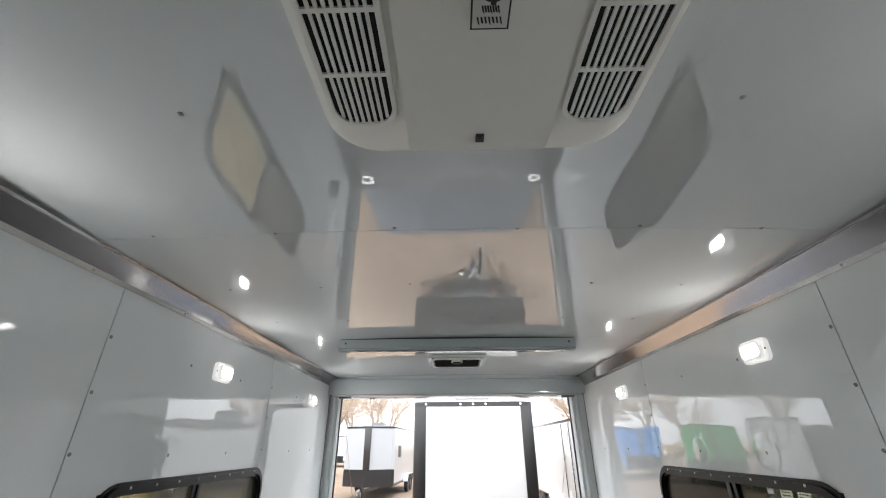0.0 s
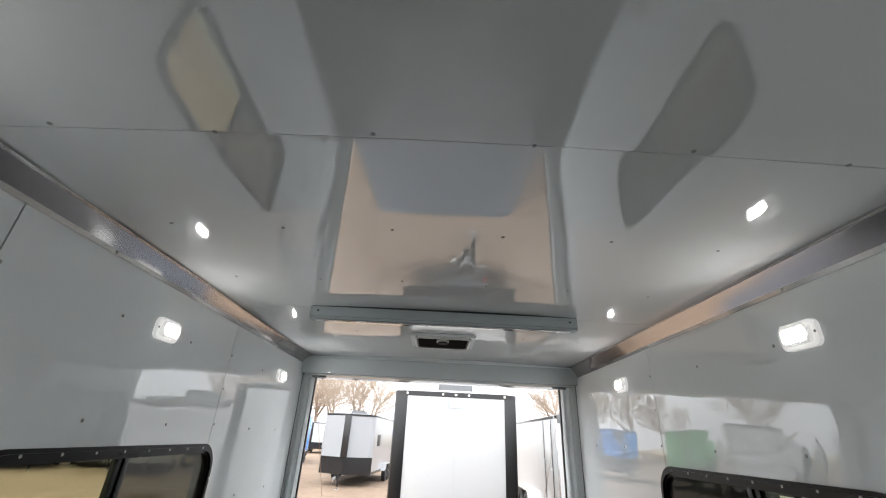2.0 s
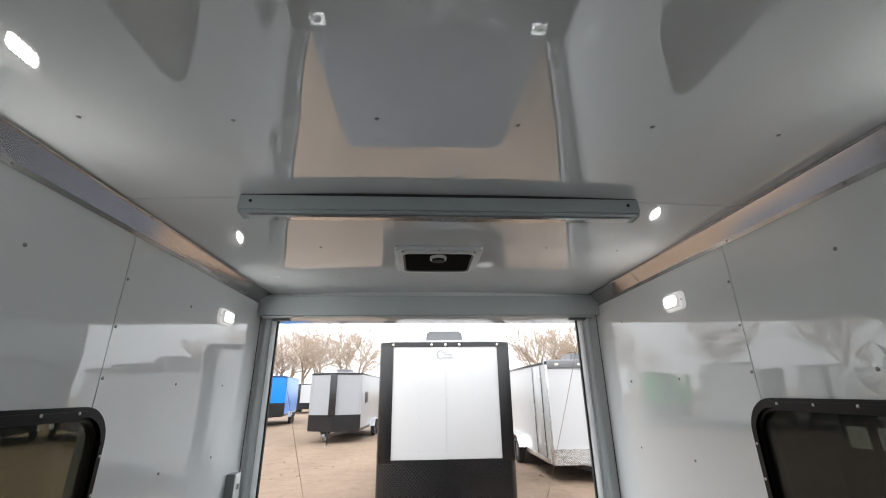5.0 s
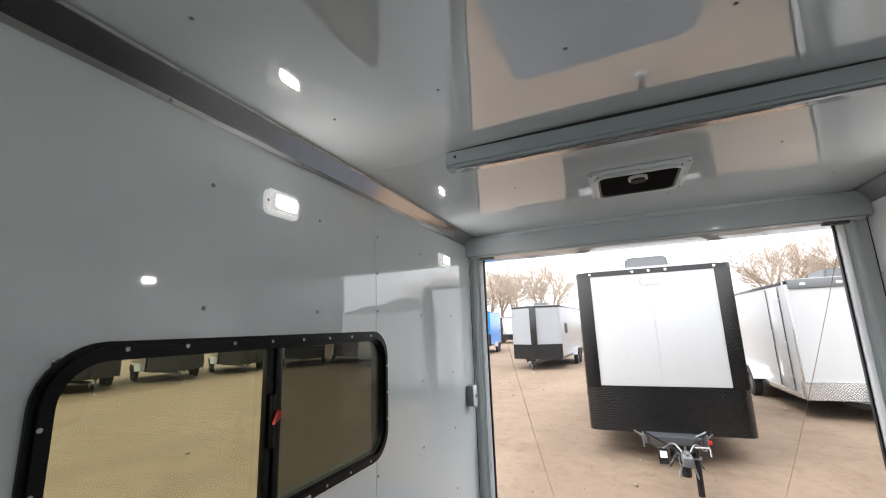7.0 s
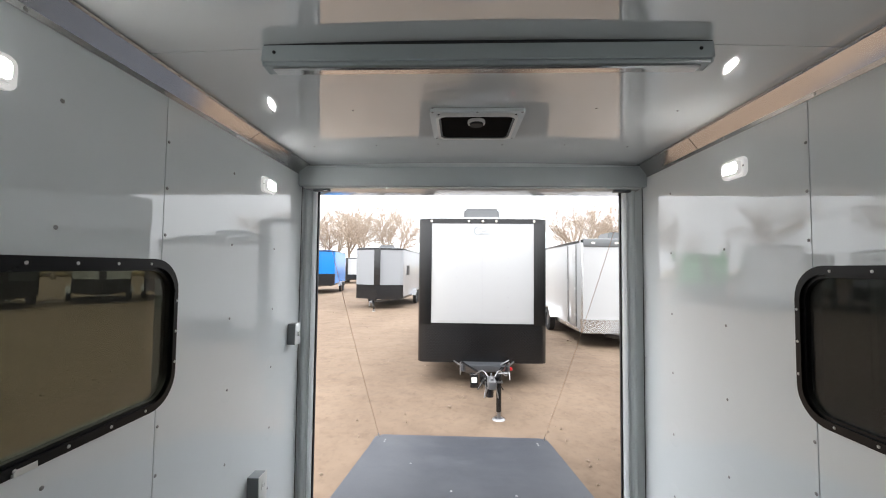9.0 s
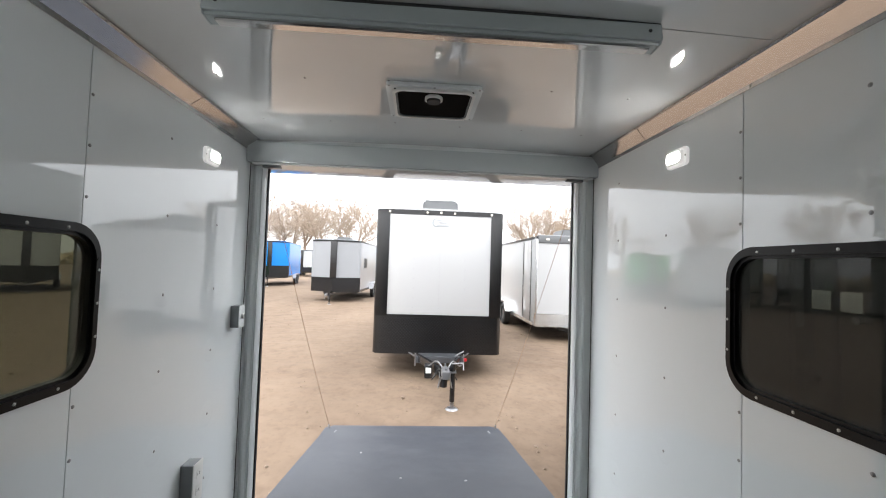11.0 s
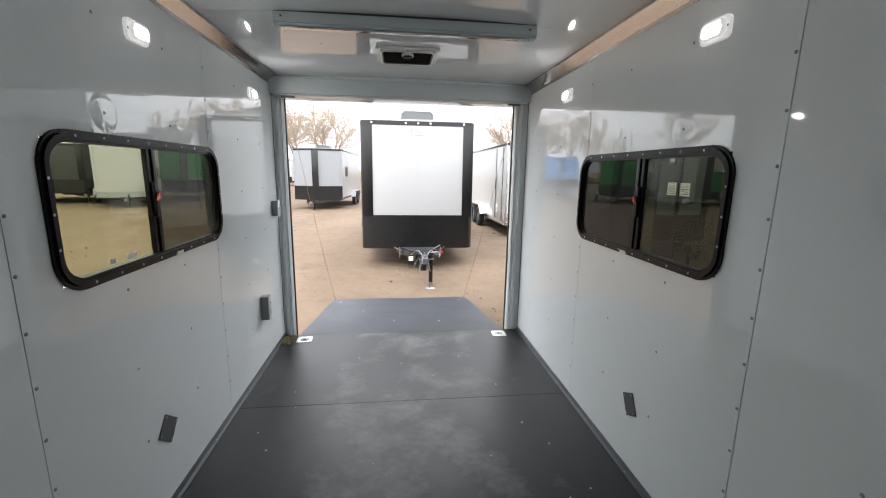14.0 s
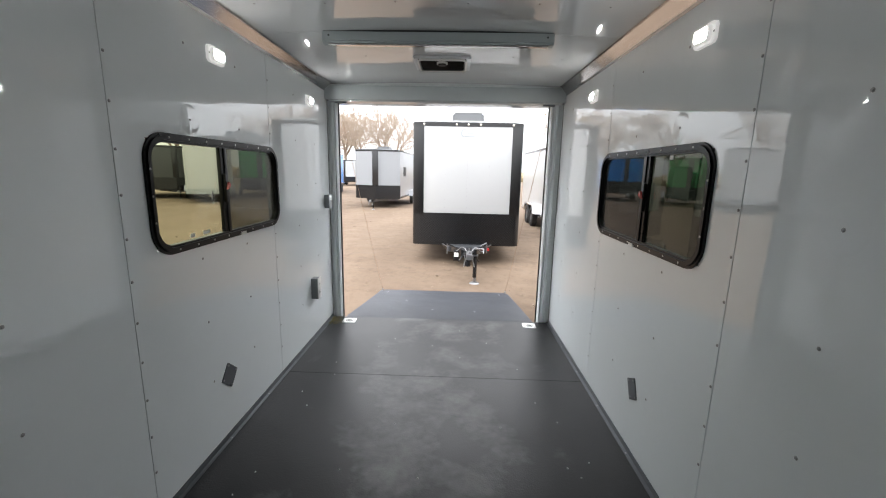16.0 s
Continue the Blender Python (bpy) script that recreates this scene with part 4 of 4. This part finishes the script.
            part("hinge", bm, M_STEEL, d)
        bm = B()
        cyl(bm, (s * (W / 2 + 0.045), 1.07, h0 + 0.95), (s * (W / 2 + 0.045), 1.07, h0 + 1.25), 0.012, None, 8)
        part("handle", bm, M_STEEL, d)
    if side_window_at:
        s, y = side_window_at
        bm = B()
        box(bm, s * (W / 2), s * (W / 2 + 0.02), y, y + 0.75, h0 + 1.05, h0 + 1.5, 0.02)
        part("window", bm, M_DARK, root, "black side window")
    wr = 0.34
    for s in (-1, 1):
        for k, yy in enumerate((L * axle, L * axle + 0.85)):
            wheel(root, s * (W / 2 + 0.02) - s * 0.0, yy, wr, s)
        bm = B()
        yc = L * axle + 0.42
        prism(bm, [(yc - 0.98, wr + 0.12), (yc - 0.72, wr + 0.40), (yc + 0.72, wr + 0.40), (yc + 0.98, wr + 0.12), (yc + 0.94, wr + 0.10), (yc + 0.70, wr + 0.365), (yc - 0.70, wr + 0.365), (yc - 0.94, wr + 0.10)], "x", s * W / 2, s * (W / 2 + 0.23))
        part("fender", bm, guard if guard is not M_TBLACK else M_STEEL, root, "metal fender")
    # chassis and tongue
    bm = B()
    box(bm, -W / 2 + 0.3, W / 2 - 0.3, 0.9, L - 0.1, h0 - 0.12, h0 - 0.006)
    part("chassis", bm, M_TBLACK, root)
    tip = -vnose - reach
    tz = h0 + 0.0
    lift = 0.15 if detailed else 0.0
    bm = B()
    for s in (-1, 1):
        a, b = Vector((tongue_x + s * 0.42, 0.25, tz - 0.06)), Vector((tongue_x + s * 0.035, tip + 0.12, tz - 0.06 + lift))
        d = (b - a).normalized()
        q = d.to_track_quat("Y", "Z").to_matrix().to_4x4()
        mm = Matrix.Translation((a + b) / 2) @ q @ Matrix.Diagonal((0.05, (b - a).length, 0.10, 1))
        bmesh.ops.create_cube(bm, size=1.0, matrix=mm)
    tongue = part("tongue", bm, M_TBLACK, root, "black A-frame tongue")
    tz += lift
    bm = B()
    box(bm, tongue_x - 0.05, tongue_x + 0.05, tip - 0.06, tip + 0.22, tz - 0.10, tz - 0.005, 0.02)
    cyl(bm, (tongue_x, tip, tz - 0.10), (tongue_x, tip, tz - 0.01), 0.055, 0.045, 14)
    part("coupler", bm, M_STEEL, tongue, "zinc ball coupler")
    jx = tongue_x + 0.10
    bm = B()
    cyl(bm, (jx, tip + 0.18, 0.10), (jx, tip + 0.18, tz + (0.03 if detailed else 0.18)), 0.032, None, 12)
    jack = part("jack", bm, M_TBLACK, tongue, "black jack post")
    bm = B()
    cyl(bm, (jx, tip + 0.18, 0.02), (jx, tip + 0.18, 0.14), 0.024, None, 10)
    cyl(bm, (jx, tip + 0.18, 0.0), (jx, tip + 0.18, 0.022), 0.085, 0.06, 12)
    part("jack_foot", bm, M_STEEL, tongue, "zinc jack foot")
    for s in (-1, 1):
        bm = B()
        prev = Vector((tongue_x + s * 0.07, tip + 0.15, tz - 0.06))
        for k in range(1, 10):
            u = k / 9
            p = Vector((tongue_x + s * (0.05 + 0.035 * math.sin(u * 3.1)), tip + 0.15 - 0.12 * u, tz - 0.06 - 0.20 * 4 * u * (1 - u) * 0.8 - 0.03 * u))
            cyl(bm, prev, p, 0.008 if k % 2 else 0.005, None, 6)
            prev = p
        part("chain", bm, M_STEEL, tongue, "hanging safety chain")
    if detailed:
        hz, tz = tz, h0
        bm = B()
        box(bm, tongue_x - 0.36, tongue_x + 0.36, -0.26, 0.02, tz - 0.085, tz + 0.012, 0.008)
        part("step", bm, M_STEP, tongue, "black tread-plate step")
        for xa, ya, za, xb, yb, zb in ((-0.37, -0.25, -0.13, -0.37, -0.25, 0.06), (0.37, -0.25, -0.10, 0.37, -0.25, 0.06), (-0.37, -0.2, 0.0, -0.50, 0.05, 0.02), (0.37, -0.2, 0.0, 0.50, 0.05, 0.02), (0.24, -0.26, 0.03, 0.37, -0.22, 0.09)):
            bm = B()
            cyl(bm, (tongue_x + xa, ya, tz + za), (tongue_x + xb, yb, tz + zb), 0.011, None, 8)
            part("bracket", bm, M_STEEL, tongue, "bright steel bracket")
        reflector_z, tz = tz, hz
        bm = B()
        box(bm, tongue_x - 0.25, tongue_x - 0.15, tip + 0.34, tip + 0.46, tz - 0.20, tz - 0.03, 0.012)
        bt = part("battery_box", bm, M_TBLACK, tongue, "black breakaway battery box")
        bm = B()
        box(bm, tongue_x - 0.235, tongue_x - 0.165, tip + 0.334, tip + 0.342, tz - 0.13, tz - 0.06)
        part("label", bm, M_STICKER, bt)
        bm = B()
        box(bm, tongue_x + 0.36, tongue_x + 0.42, -0.25, -0.20, reflector_z - 0.06, reflector_z - 0.01, 0.01)
        part("reflector", bm, M_RED, tongue, "red reflector")
        for s in (-1, 1):
            bm = B()
            prev = Vector((tongue_x + s * 0.04, tip + 0.10, tz + 0.01))
            for k in range(1, 11):
                u = k / 10
                p = Vector((tongue_x + s * (0.04 + 0.19 * u), tip + 0.10 + 0.30 * u, tz + 0.01 + 0.05 * math.sin(5 * u)))
                cyl(bm, prev, p, 0.008, None, 7)
                prev = p
            part("cable_loom", bm, M_STEEL, tongue, "pale wiring loom")
        bm = B()
        cyl(bm, (tongue_x - 0.02, tip + 0.08, tz - 0.22), (tongue_x - 0.02, tip + 0.08, tz - 0.12), 0.045, 0.05, 12)
        part("plug", bm, M_TBLACK, tongue, "black plug hanging at the coupler")
        bm = B()
        box(bm, tongue_x - 0.016, tongue_x + 0.016, tip - 0.02, tip + 0.13, tz + 0.002, tz + 0.022, 0.005)
        box(bm, tongue_x - 0.010, tongue_x + 0.010, tip + 0.10, tip + 0.13, tz - 0.002, tz + 0.055, 0.004)
        part("latch_lever", bm, M_STEEL, tongue, "zinc coupler latch lever")
        bm = B()
        cyl(bm, (jx - 0.02, tip + 0.18, tz + 0.035), (jx + 0.13, tip + 0.16, tz + 0.045), 0.010, None, 8)
        cyl(bm, (jx + 0.13, tip + 0.16, tz + 0.045), (jx + 0.13, tip + 0.13, tz - 0.03), 0.010, None, 8)
        part("jack_crank", bm, M_STEEL, jack, "bright bent jack crank")
        bm = B()
        box(bm, jx - 0.045, jx + 0.045, tip + 0.135, tip + 0.225, tz - 0.075, tz - 0.055, 0.004)
        part("jack_flange", bm, M_STEEL, jack, "zinc mounting flange")
        for s in (-1, 1):
            bm = B()
            pts = [Vector((tongue_x + s * (0.06 + 0.10 * math.sin(math.pi * k / 10)), tip + 0.16 + 0.012 * k, tz - 0.02 - 0.16 * math.sin(math.pi * k / 10))) for k in range(11)]
            for pa, pb in zip(pts[:-1], pts[1:]):
                cyl(bm, pa, pb, 0.006, None, 6)
            part("wire_loop", bm, M_TBLACK, tongue, "black looped cable")
    return root


def rivets(parent, xs, z0, z1, step, y):
    bm = B()
    cyl(bm, (0, 0.002, 0), (0, -0.006, 0), 0.0085, 0.006, 8)
    me = finish("rivet", bm, M_STEEL)
    for x, st in xs:
        z = z0
        while z < z1:
            shared("rivet", me, parent, pose(x, y, z))
            z += st


big = cargo_trailer((0.325, 4.165, GROUND), 0.0, 2.04, 2.27, 5.2, M_TWHITE, "white flat-nosed cargo trailer with black tread-plate trim and roof unit", base=0.38,
                    guard=M_PLATE, guard_h=0.612, corner=M_PLATE, corner_w=0.205, top_ac=0.3, detailed=True, tongue_x=0.03, reach=1.56)
bm = B()
box(bm, -0.815, 0.815, -0.006, 0.02, 0.995, 2.59, 0.003)
panel = part("front_panel", bm, M_TWHITE, big, "white front sheet with rivet lines")
rivets(panel, ((-0.41, 0.155), (0.0, 0.072), (0.41, 0.155)), 1.10, 2.48, 0.12, -0.006)
for s in (-1, 1):
    bm = B()
    box(bm, s * 0.815, s * 1.0, -0.0185, -0.008, 0.97, 2.59, 0.004)
    part("tread_strip", bm, M_PLATE, big)
for x in (-0.82, -0.22, 0.0, 0.22, 0.82):
    bm = B()
    cyl(bm, (x, -0.01, 2.625), (x, -0.034, 2.625), 0.022, 0.016, 12)
    part("marker_lamp", bm, M_LAMPAMBER, big, "small pale marker lamp")
# maker's emblem as plain shapes
bm = B()
arc = [(0.075 * math.cos(radians(a)), 0.075 * math.sin(radians(a))) for a in range(60, 301, 20)]
arci = [(0.056 * math.cos(radians(a)) + 0.006, 0.060 * math.sin(radians(a))) for a in range(60, 301, 20)]
prism(bm, [(-0.07 + p[0], 2.47 + p[1]) for p in arc] + [(-0.07 + p[0], 2.47 + p[1]) for p in arci[::-1]], "y", -0.0085, -0.0058)
prism(bm, [(-0.07, 2.512), (0.02, 2.512), (0.03, 2.50), (-0.06, 2.50)], "y", -0.0085, -0.0058)
prism(bm, [(-0.035, 2.475), (0.10, 2.475), (0.10, 2.462), (-0.035, 2.462)], "y", -0.0085, -0.0058)
prism(bm, [(-0.06, 2.43), (0.13, 2.43), (0.13, 2.412), (-0.06, 2.412)], "y", -0.0085, -0.0058)
part("emblem", bm, M_GREYBOX, big, "dark grey emblem of an arc and bars", smooth=False)

pale = cargo_trailer((3.95, 7.45, GROUND), 0.0, 2.12, 2.2, 6.0, M_TWHITE, "white cargo trailer with bright metal nose trim and a side door", base=0.36, guard=M_PLATE_BRIGHT,
              guard_h=0.32, corner=M_TWHITE, corner_w=0.05, door=-1, top_ac=0.35, axle=0.48, tongue_x=0.0)
for s in (-1, 1):
    bm = B()
    box(bm, s * 1.035, s * 1.068, -0.018, 0.12, 0.37, 2.50, 0.01)
    part("corner_plate", bm, M_PLATE_BRIGHT, pale, "bright tread-plate corner")
bm = B()
box(bm, -1.03, 1.03, -0.035, 0.25, 2.41, 2.60, 0.03)
cap = part("nose_cap", bm, M_ROOFAC, pale, "dark grey nose cap")
for x in (-0.8, -0.25, 0.25, 0.8):
    bm = B()
    prism(bm, rounded(x, 2.50, 0.09, 0.045, 0.02, 4), "y", -0.045, -0.034)
    part("marker_lamp", bm, M_LAMPAMBER, cap, "oval marker lamp")
bm = B()
box(bm, 0.0, 0.55, -0.30, 0.0, 0.40, 0.56, 0.02)
part("tongue_box", bm, M_TBLACK, pale, "black tongue box")
cargo_trailer((-3.62, 15.9, GROUND), -3.0, 2.15, 2.25, 6.0, M_TGREY, "silver cargo trailer with black centre strip and black stone guard", base=0.45, vnose=0.45, guard_h=0.62,
              corner=M_TGREY, corner_w=0.1, centre=True, top_ac=1.2, side_window_at=(1, 0.9), axle=0.5)
cargo_trailer((-9.75, 25.3, GROUND), 8.0, 2.3, 2.35, 5.5, M_TBLUE, "blue cargo trailer with black centre strip and stone guard", base=0.6, vnose=0.4, guard_h=0.75,
              corner=M_TBLUE, corner_w=0.1, centre=True, axle=0.4)
cargo_trailer((-12.2, 42.0, GROUND), -8.0, 2.2, 2.3, 5.5, M_TWHITE, "white cargo trailer with black centre strip far across the yard", base=0.5, vnose=0.4, guard_h=0.5,
              corner=M_TWHITE, corner_w=0.1, centre=True, axle=0.4)
for x, y, rz, mat, word in ((-11.7, 20.9, 26, M_TGREEN, "green"), (-15.3, 18.6, 36, M_TDARK, "charcoal"), (-17.2, 16.6, 44, M_TWHITE, "white"),
                            (-18.3, 13.2, 56, M_TDARK, "charcoal"), (-18.5, 9.9, 66, M_TDARK, "charcoal"), (-18.7, 6.6, 75, M_TDARK, "charcoal"), (-18.8, 3.3, 82, M_TDARK, "charcoal"), (-18.9, 0.0, 88, M_TGREY, "silver"), (15.3, 17.6, -38, M_TDARK, "charcoal"), (17.4, 15.4, -46, M_TDARK, "charcoal"), (18.6, 12.6, -56, M_TGREY, "silver"),
                            (12.7, 18.9, -30, M_TGREEN, "green"), (9.8, 22.0, -22, M_TBLUE, "blue")):
    cargo_trailer((x, y, GROUND), rz, 2.2, 2.3, 5.0, mat, word + " cargo trailer parked in a row, with black trim", base=0.5, vnose=0.35, guard_h=0.65,
                  corner=mat, corner_w=0.1, centre=True, axle=0.4)

cargo_trailer((-12.1, 16.4, GROUND), 31.0, 2.05, 2.6, 5.5, M_TWHITE, "tall plain white cargo trailer in the row", base=0.45, guard_h=0.25, guard=M_TGREY, corner=M_TWHITE, corner_w=0.1, axle=0.6)
cargo_trailer((6.6, 10.2, GROUND), 0.0, 2.1, 2.25, 5.5, M_TWHITE, "white cargo trailer parked beside the other white trailer", base=0.4, guard_h=0.5, corner=M_TWHITE, corner_w=0.1, axle=0.5)

# neighbouring trailer close beside, polished so that the yard mirrors in its side
near = thing("box_trailer", (2.12, 0.52, GROUND), "polished dark green-black box trailer with printed labels parked close by", "trailer")
bm = B()
box(bm, 0.0, 2.2, -7.0, 2.36, 0.45, 2.75, 0.03)
part("body", bm, M_TGLOSS, near)
for a, b in ((-0.62, 2.32), (-3.63, -0.66), (-6.9, -3.68)):
    bm = B()
    box(bm, -0.006, 0.004, a, b, 0.56, 2.66, 0.003)
    part("side_sheet", bm, M_TGLOSS, near)
for y in (-0.86, -1.01):
    bm = B()
    box(bm, -0.011, 0.001, y, y + 0.10, 1.635, 1.735)
    st = part("label", bm, M_STICKER, near, "white printed warning label")
    bm = B()
    for k in range(4):
        box(bm, -0.0116, -0.0109, y + 0.01, y + 0.09, 1.647 + 0.018 * k, 1.653 + 0.018 * k)
    part("print", bm, M_INK, st)
bm = B()
box(bm, -0.012, 0.0, -0.905, -0.865, 1.10, 2.3, 0.006)
part("lock_bar", bm, M_TBLACK, near, "black door lock bar")
bm = B()
cyl(bm, (-0.004, -1.0, 1.60), (-0.035, -1.0, 1.60), 0.02, None, 12)
part("lock", bm, M_STEEL, near, "round zinc lock")
for s, x in ((-1, 0.0), (1, 2.2)):
    for y in (-2.4, -3.25):
        wheel(near, x + s * 0.0, y, 0.34, s)

# ---- trees and far brush ----
def tree(loc, height, seed):
    rng = random.Random(seed)
    root = thing("tree", loc, "bare tan cottonwood tree with a fine twiggy crown", "tree", "bare trees")
    trunk, limbs = B(), B()

    def tube(bm, a, b, r0, r1, n):
        d = (b - a)
        q = d.to_track_quat("Z", "Y")
        A = [bm.verts.new(a + q @ Vector((r0 * math.cos(2 * math.pi * k / n), r0 * math.sin(2 * math.pi * k / n), 0))) for k in range(n)]
        C = [bm.verts.new(b + q @ Vector((r1 * math.cos(2 * math.pi * k / n), r1 * math.sin(2 * math.pi * k / n), 0))) for k in range(n)]
        for k in range(n):
            bm.faces.new((A[k], A[(k + 1) % n], C[(k + 1) % n], C[k]))

    def grow(p, d, length, r, depth):
        bm = trunk if depth < 2 else limbs
        steps = 3 if depth < 3 else 2
        q = p
        for k in range(steps):
            d2 = (d + Vector((rng.gauss(0, 0.13), rng.gauss(0, 0.13), rng.gauss(0.03, 0.08)))).normalized()
            nq = q + d2 * (length / steps)
            ra, rb = max(r * (1 - 0.3 * k / steps), 0.013), max(r * (1 - 0.3 * (k + 1) / steps), 0.010)
            tube(bm, q, nq, ra, rb, 6 if depth < 2 else 3)
            q, d = nq, d2
            if depth >= 1 and depth < 5 and k < steps - 1:
                side = (d + Vector((rng.gauss(0, 0.8), rng.gauss(0, 0.8), rng.gauss(0.1, 0.4)))).normalized()
                grow(q, side, length * rng.uniform(0.5, 0.75), r * 0.45, depth + 1)
        if depth < 6:
            for k in range(3 if depth < 2 else 3 + (depth > 3)):
                side = (d + Vector((rng.gauss(0, 0.5), rng.gauss(0, 0.5), rng.gauss(0.12, 0.3)))).normalized()
                grow(q, side, length * rng.uniform(0.6, 0.82), r * rng.uniform(0.5, 0.65), depth + (1 if depth < 4 else 2))

    grow(Vector((0, 0, -0.1)), Vector((rng.gauss(0, 0.05), rng.gauss(0, 0.05), 1)), height * 0.24, height * 0.02, 0)
    part("trunk", trunk, M_BARK, root)
    part("crown", limbs, M_TWIG, root, "fine bare twigs", smooth=False)
    return root


trees = [tree((-16.5, 58, GROUND), 15.5, 11), tree((-9.5, 60, GROUND), 14.0, 23)]
for k, (x, y, sc, rot, src) in enumerate(((-21.5, 62, 0.9, 70, 0), (16.2, 55, 1.0, 130, 0), (20.0, 60, 0.85, 300, 1), (-29, 56, 0.9, 30, 1),
                                          (-37, 50, 1.0, 160, 0), (27, 58, 0.9, 250, 0), (4.5, 70, 0.9, 90, 1), (-46, 42, 1.0, 20, 0), (-14.2, 57, 1.05, 110, 1), (-19.3, 60, 1.0, 40, 1), (-11.6, 64, 1.1, 250, 0), (-24.5, 58, 1.05, 330, 0), (18.0, 56, 1.05, 20, 1), (23.0, 57, 1.0, 190, 0))):
    copy_thing(trees[src], pose(x, y, GROUND, 0, 0, rot) @ Matrix.Scale(sc, 4))
bm = B()
rng = random.Random(9)
for k in range(1500):
    a = rng.uniform(-1.25, 1.25)
    d = rng.uniform(75, 110)
    x, y = d * math.sin(a), d * math.cos(a)
    h, w = rng.uniform(0.6, 2.2), rng.uniform(0.5, 1.6)
    m = Matrix.Translation((x, y, GROUND + h * 0.4)) @ Matrix.Diagonal((w, w, h * 0.6, 1))
    r = bmesh.ops.create_icosphere(bm, subdivisions=1, radius=1.0, matrix=m)
    for v in r["verts"]:
        v.co += Vector((rng.uniform(-0.2, 0.2), rng.uniform(-0.2, 0.2), rng.uniform(-0.25, 0.3)))
tagged(new("far_brush", finish("far_brush", bm, M_BRUSH)), "line of dry tan brush at the far edge of the yard", "brush", kind="stuff")
bm = B()
for k in range(700):
    x, y = rng.uniform(-7, 6), rng.uniform(0.6, 14)
    if abs(x) < 1.0 and y < 2.4:
        continue
    s = rng.uniform(0.006, 0.02) * (1 + (rng.random() > 0.95))
    r = bmesh.ops.create_icosphere(bm, subdivisions=1, radius=s, matrix=Matrix.Translation((x, y, GROUND + s * 0.2)))
    for v in r["verts"]:
        v.co += Vector((rng.uniform(-1, 1), rng.uniform(-1, 1), rng.uniform(-1, 1))) * s * 0.25
tagged(new("pebbles", finish("pebbles", bm, M_STONE)), "scattered small stones and clods on the dirt", "pebbles", kind="stuff")
